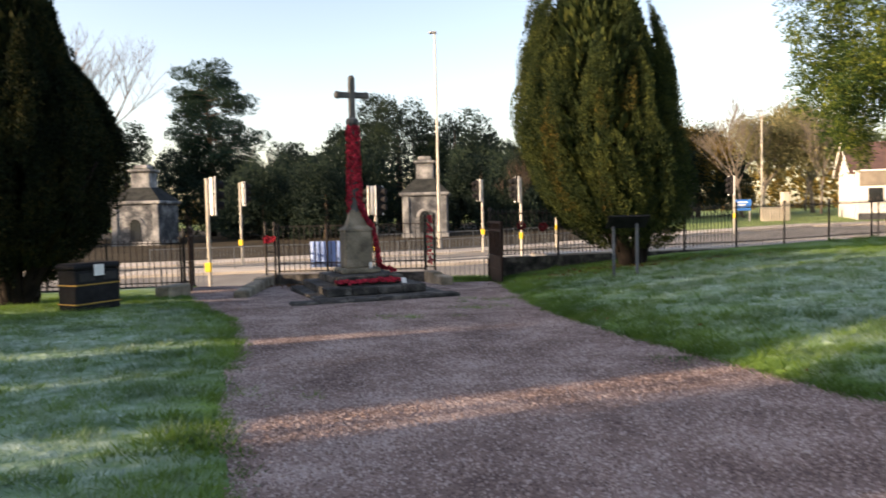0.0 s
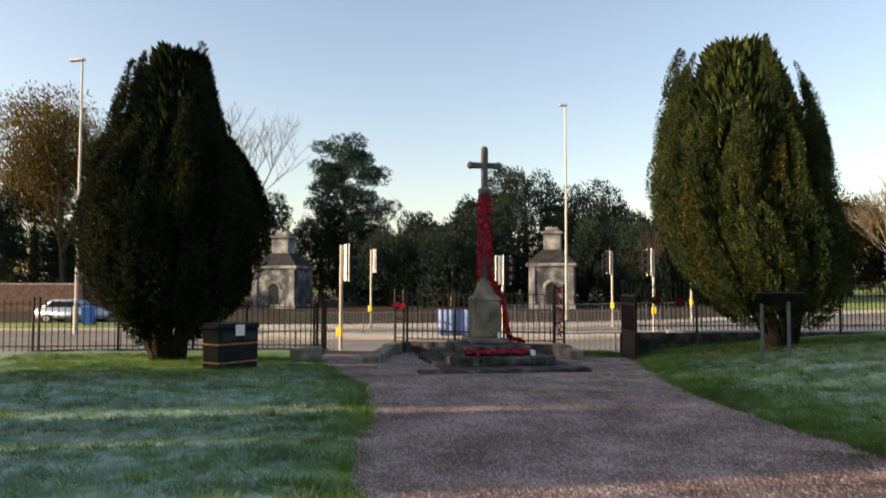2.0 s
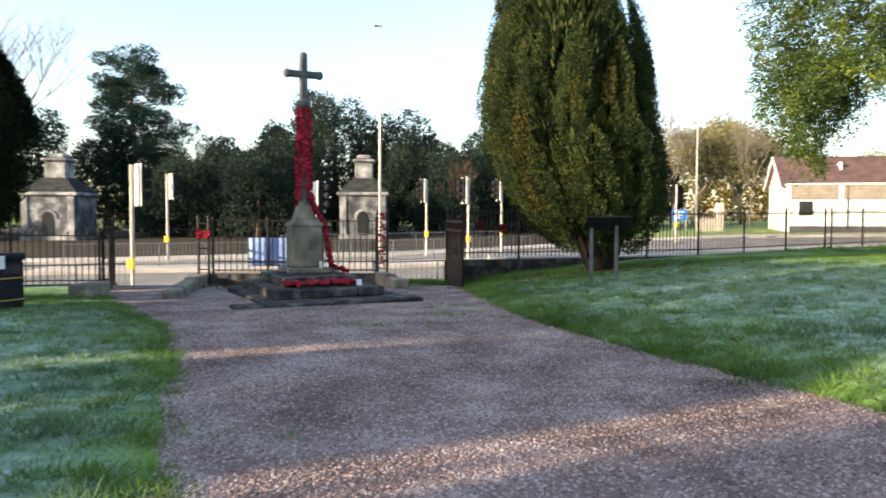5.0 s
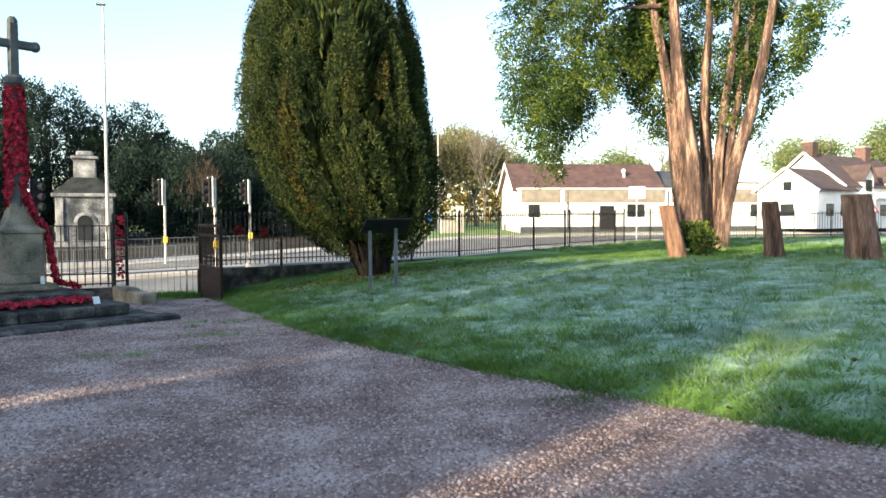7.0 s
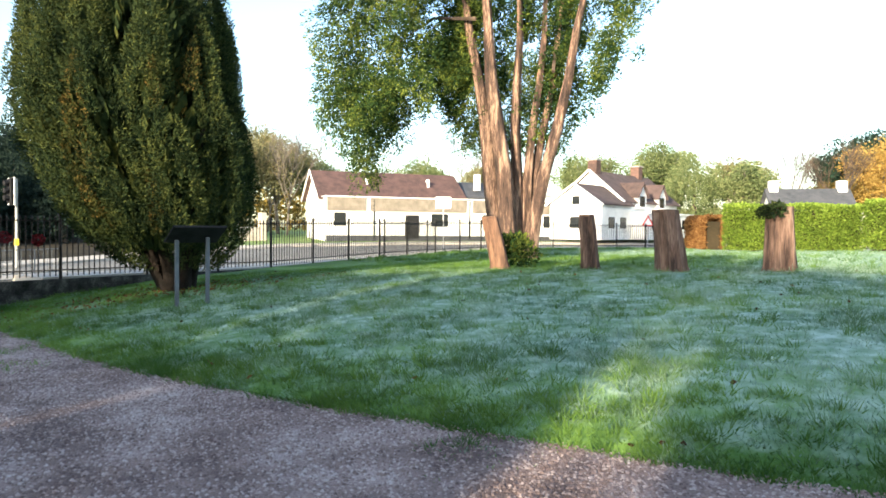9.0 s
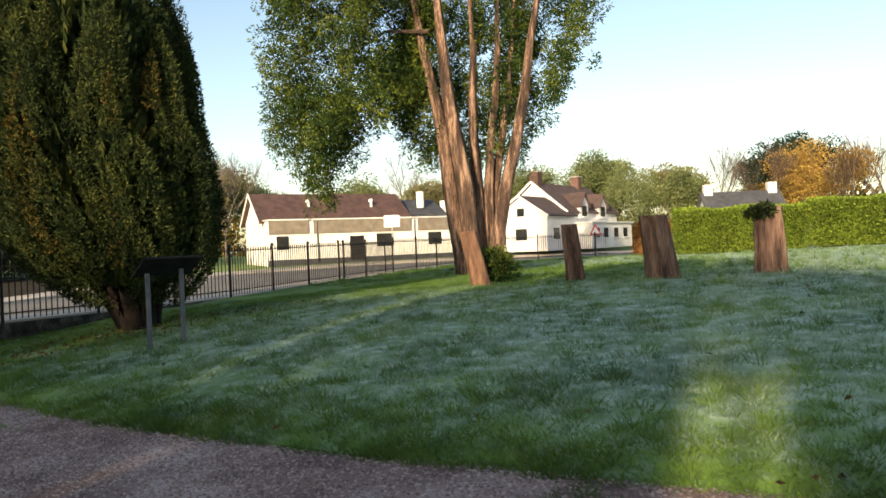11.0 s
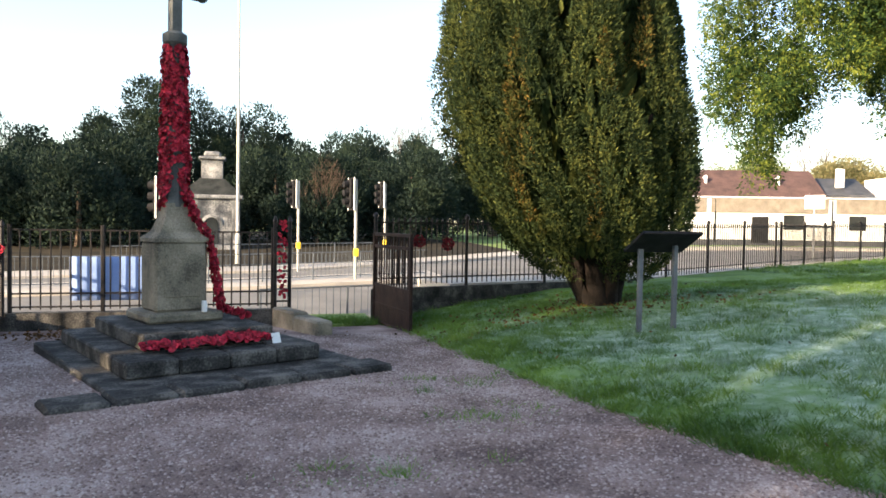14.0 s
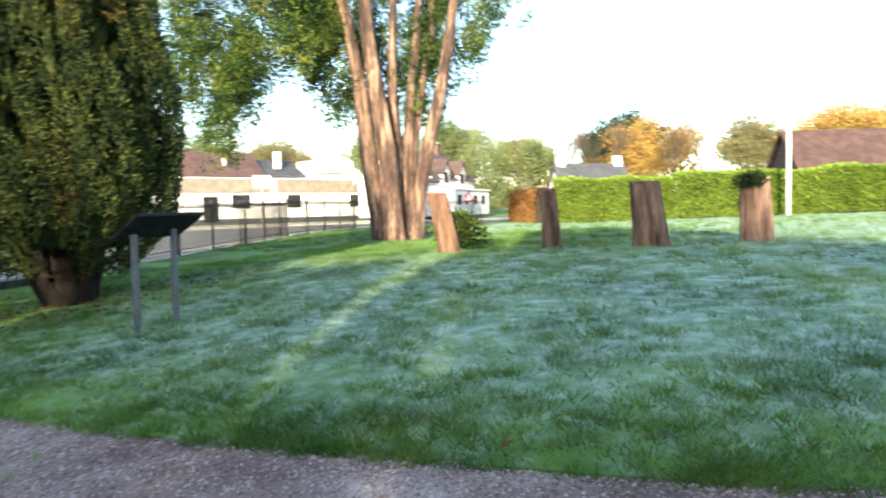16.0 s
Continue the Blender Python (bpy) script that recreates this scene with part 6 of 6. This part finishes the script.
me.vertices.foreach_set("co", vv.astype(np.float32).ravel())
me.loops.add(len(idx))
me.loops.foreach_set("vertex_index", idx.astype(np.int32))
me.polygons.add(N * 4)
me.polygons.foreach_set("loop_start", np.arange(0, N * 12, 3, dtype=np.int32))
me.polygons.foreach_set("loop_total", np.full(N * 4, 3, dtype=np.int32))
me.update(calc_edges=True)
me.materials.append(M_PEBBLE)
tagged(new("gravel_stones", me), "loose reddish and pale gravel stones", "gravel", kind="stuff")


def grass(name, n, region, seed, label, ln=0.06, wd=0.006, tall=0.14):
    """Blades in tufts over a stretch of lawn; the taller, darker tufts carry less frost."""
    rng = np.random.default_rng(seed)
    cs, ks = [], []
    total = 0
    while total < n:
        cx, cy = region(rng)
        t = noise.noise((cx * 1.1, cy * 1.1, 7.0))
        big = rng.random() < tall * (1 + t)
        k = 26 if big else 5 + int(max(0, t + 0.35) * 9)
        cs.append((cx, cy, yard_z(cx, cy) - 0.012, (1.75 if big else 0.85) + 0.4 * max(-0.4, t), 0.055 if big else 0.05, frost_at(cx, cy) + (-0.42 if big else 0.12) + 0.25 * rng.normal()))
        ks.append(k)
        total += k
    p = np.repeat(np.array(cs), ks, axis=0)
    m = len(p)
    off = rng.normal(size=(m, 2)) * p[:, 4:5]
    b = p[:, :3].copy()
    b[:, :2] += off
    lean = np.concatenate([off / p[:, 4:5] * 0.45 + rng.normal(size=(m, 2)) * 0.35, np.full((m, 1), 0.8)], 1)
    lean /= np.linalg.norm(lean, axis=1, keepdims=True)
    side = np.cross(lean, rng.normal(size=(m, 3)))
    side /= np.linalg.norm(side, axis=1, keepdims=True)
    h = (ln * rng.uniform(0.5, 1.3, m) * p[:, 3])[:, None]
    v = np.stack([b - side * wd, b + side * wd, b + lean * h], 1).reshape(-1, 3)
    me = raw_mesh(name, v, 3, M_BLADE)
    set_frost(me, np.repeat(p[:, 5], 3))
    return tagged(new(name, me), label, "grass", kind="stuff")


def right_lawn(rng):
    while True:
        y = rng.uniform(2.5, 22.0)
        x = edge_x(EDGE_R, y) - 0.04 + 13.0 * rng.uniform(0, 1) ** 1.6
        if y < bound_y(x) - 0.2:
            return x, y


def left_lawn(rng):
    while True:
        y = rng.uniform(3.5, 17.0)
        x = edge_x(EDGE_L, y) + 0.04 - 8.0 * rng.uniform(0, 1) ** 1.4
        if y < bound_y(x) - 0.2:
            return x, y


def far_lawn(rng):
    while True:
        y = rng.uniform(6.0, 31.0)
        x = edge_x(EDGE_R, min(y, 21.5)) + rng.uniform(11.0, 34.0)
        if y < bound_y(x) - 0.2:
            return x, y


grass("lawn_grass", 90000, far_lawn, 9, "grass of the lawn towards the hedge", 0.1, 0.012, 0.08)
grass("lawn_grass", 300000, right_lawn, 1, "frosted tufts of grass on the lawn")
grass("verge_grass", 5000, lambda rng: (rng.uniform(0.3, 1.35), rng.uniform(20.85, 21.45)), 12, "bright grass growing in the gateway", 0.12)
grass("lawn_grass", 130000, left_lawn, 2, "frosted tufts of grass on the lawn")


def worn_spots(rng):
    cx, cy = ((0.9, 13.6), (1.1, 15.2), (-1.3, 6.9), (3.2, 8.0), (-0.2, 12.4))[rng.integers(5)]
    return cx + rng.normal() * 0.35, cy + rng.normal() * 0.22


grass("path_grass", 2600, worn_spots, 3, "thin tufts of grass growing through the gravel", 0.05, 0.005)


def fallen(name, n, spot, seed, label):
    rng = np.random.default_rng(seed)
    c = []
    for _ in range(n):
        x, y = spot(rng)
        c.append((x, y, yard_z(x, y) + 0.035))
    d = rng.normal(size=(n, 3)) * np.array([1, 1, 0.25])
    ob = new(name, raw_mesh(name, leaf_quads(rng, np.array(c), d, 0.07, 0.04), 4, M_FALLEN))
    return tagged(ob, label, "leaves", kind="stuff")


fallen("fallen_leaves", 520, lambda rng: (-3.4 + rng.normal() * 0.7, 20.2 + rng.normal() * 0.4), 6, "brown leaf litter drifted behind the memorial")
fallen("fallen_leaves", 160, right_lawn, 4, "scattered brown fallen leaves on the lawn")
fallen("fallen_leaves", 700, lambda rng: (4.6 + rng.normal() * 1.5, 18.9 + rng.normal() * 0.7), 5, "brown leaf litter under the yew")


def wheelie_bin(x, y, rz):
    root = base("wheelie_bin", x, y, road_z(x, y) + 0.16, rz, "blue plastic wheeled bin beside the road", "bin")
    bm = bmesh.new()
    a = [bm.verts.new((sx * 0.22, sy * 0.26, 0.06)) for sx, sy in ((-1, -1), (1, -1), (1, 1), (-1, 1))]
    b = [bm.verts.new((sx * 0.28, sy * 0.34, 0.98)) for sx, sy in ((-1, -1), (1, -1), (1, 1), (-1, 1))]
    for k in range(4):
        bm.faces.new((a[k], a[(k + 1) % 4], b[(k + 1) % 4], b[k]))
    bm.faces.new(b)
    bm.faces.new(a[::-1])
    part("body", bm, M_BLUE, root)
    part("lid", boxed(-0.3, 0.3, -0.38, 0.36, 0.985, 1.05, bevel=0.02), M_BLUE, root)
    for sx in (-1, 1):
        part("wheel", tube(bmesh.new(), [(sx * 0.2, 0.28, 0.1), (sx * 0.27, 0.28, 0.1)], [0.1, 0.1], 12), M_TYRE, root)
    return root


wheelie_bin(-27.3, 36.6, 20)
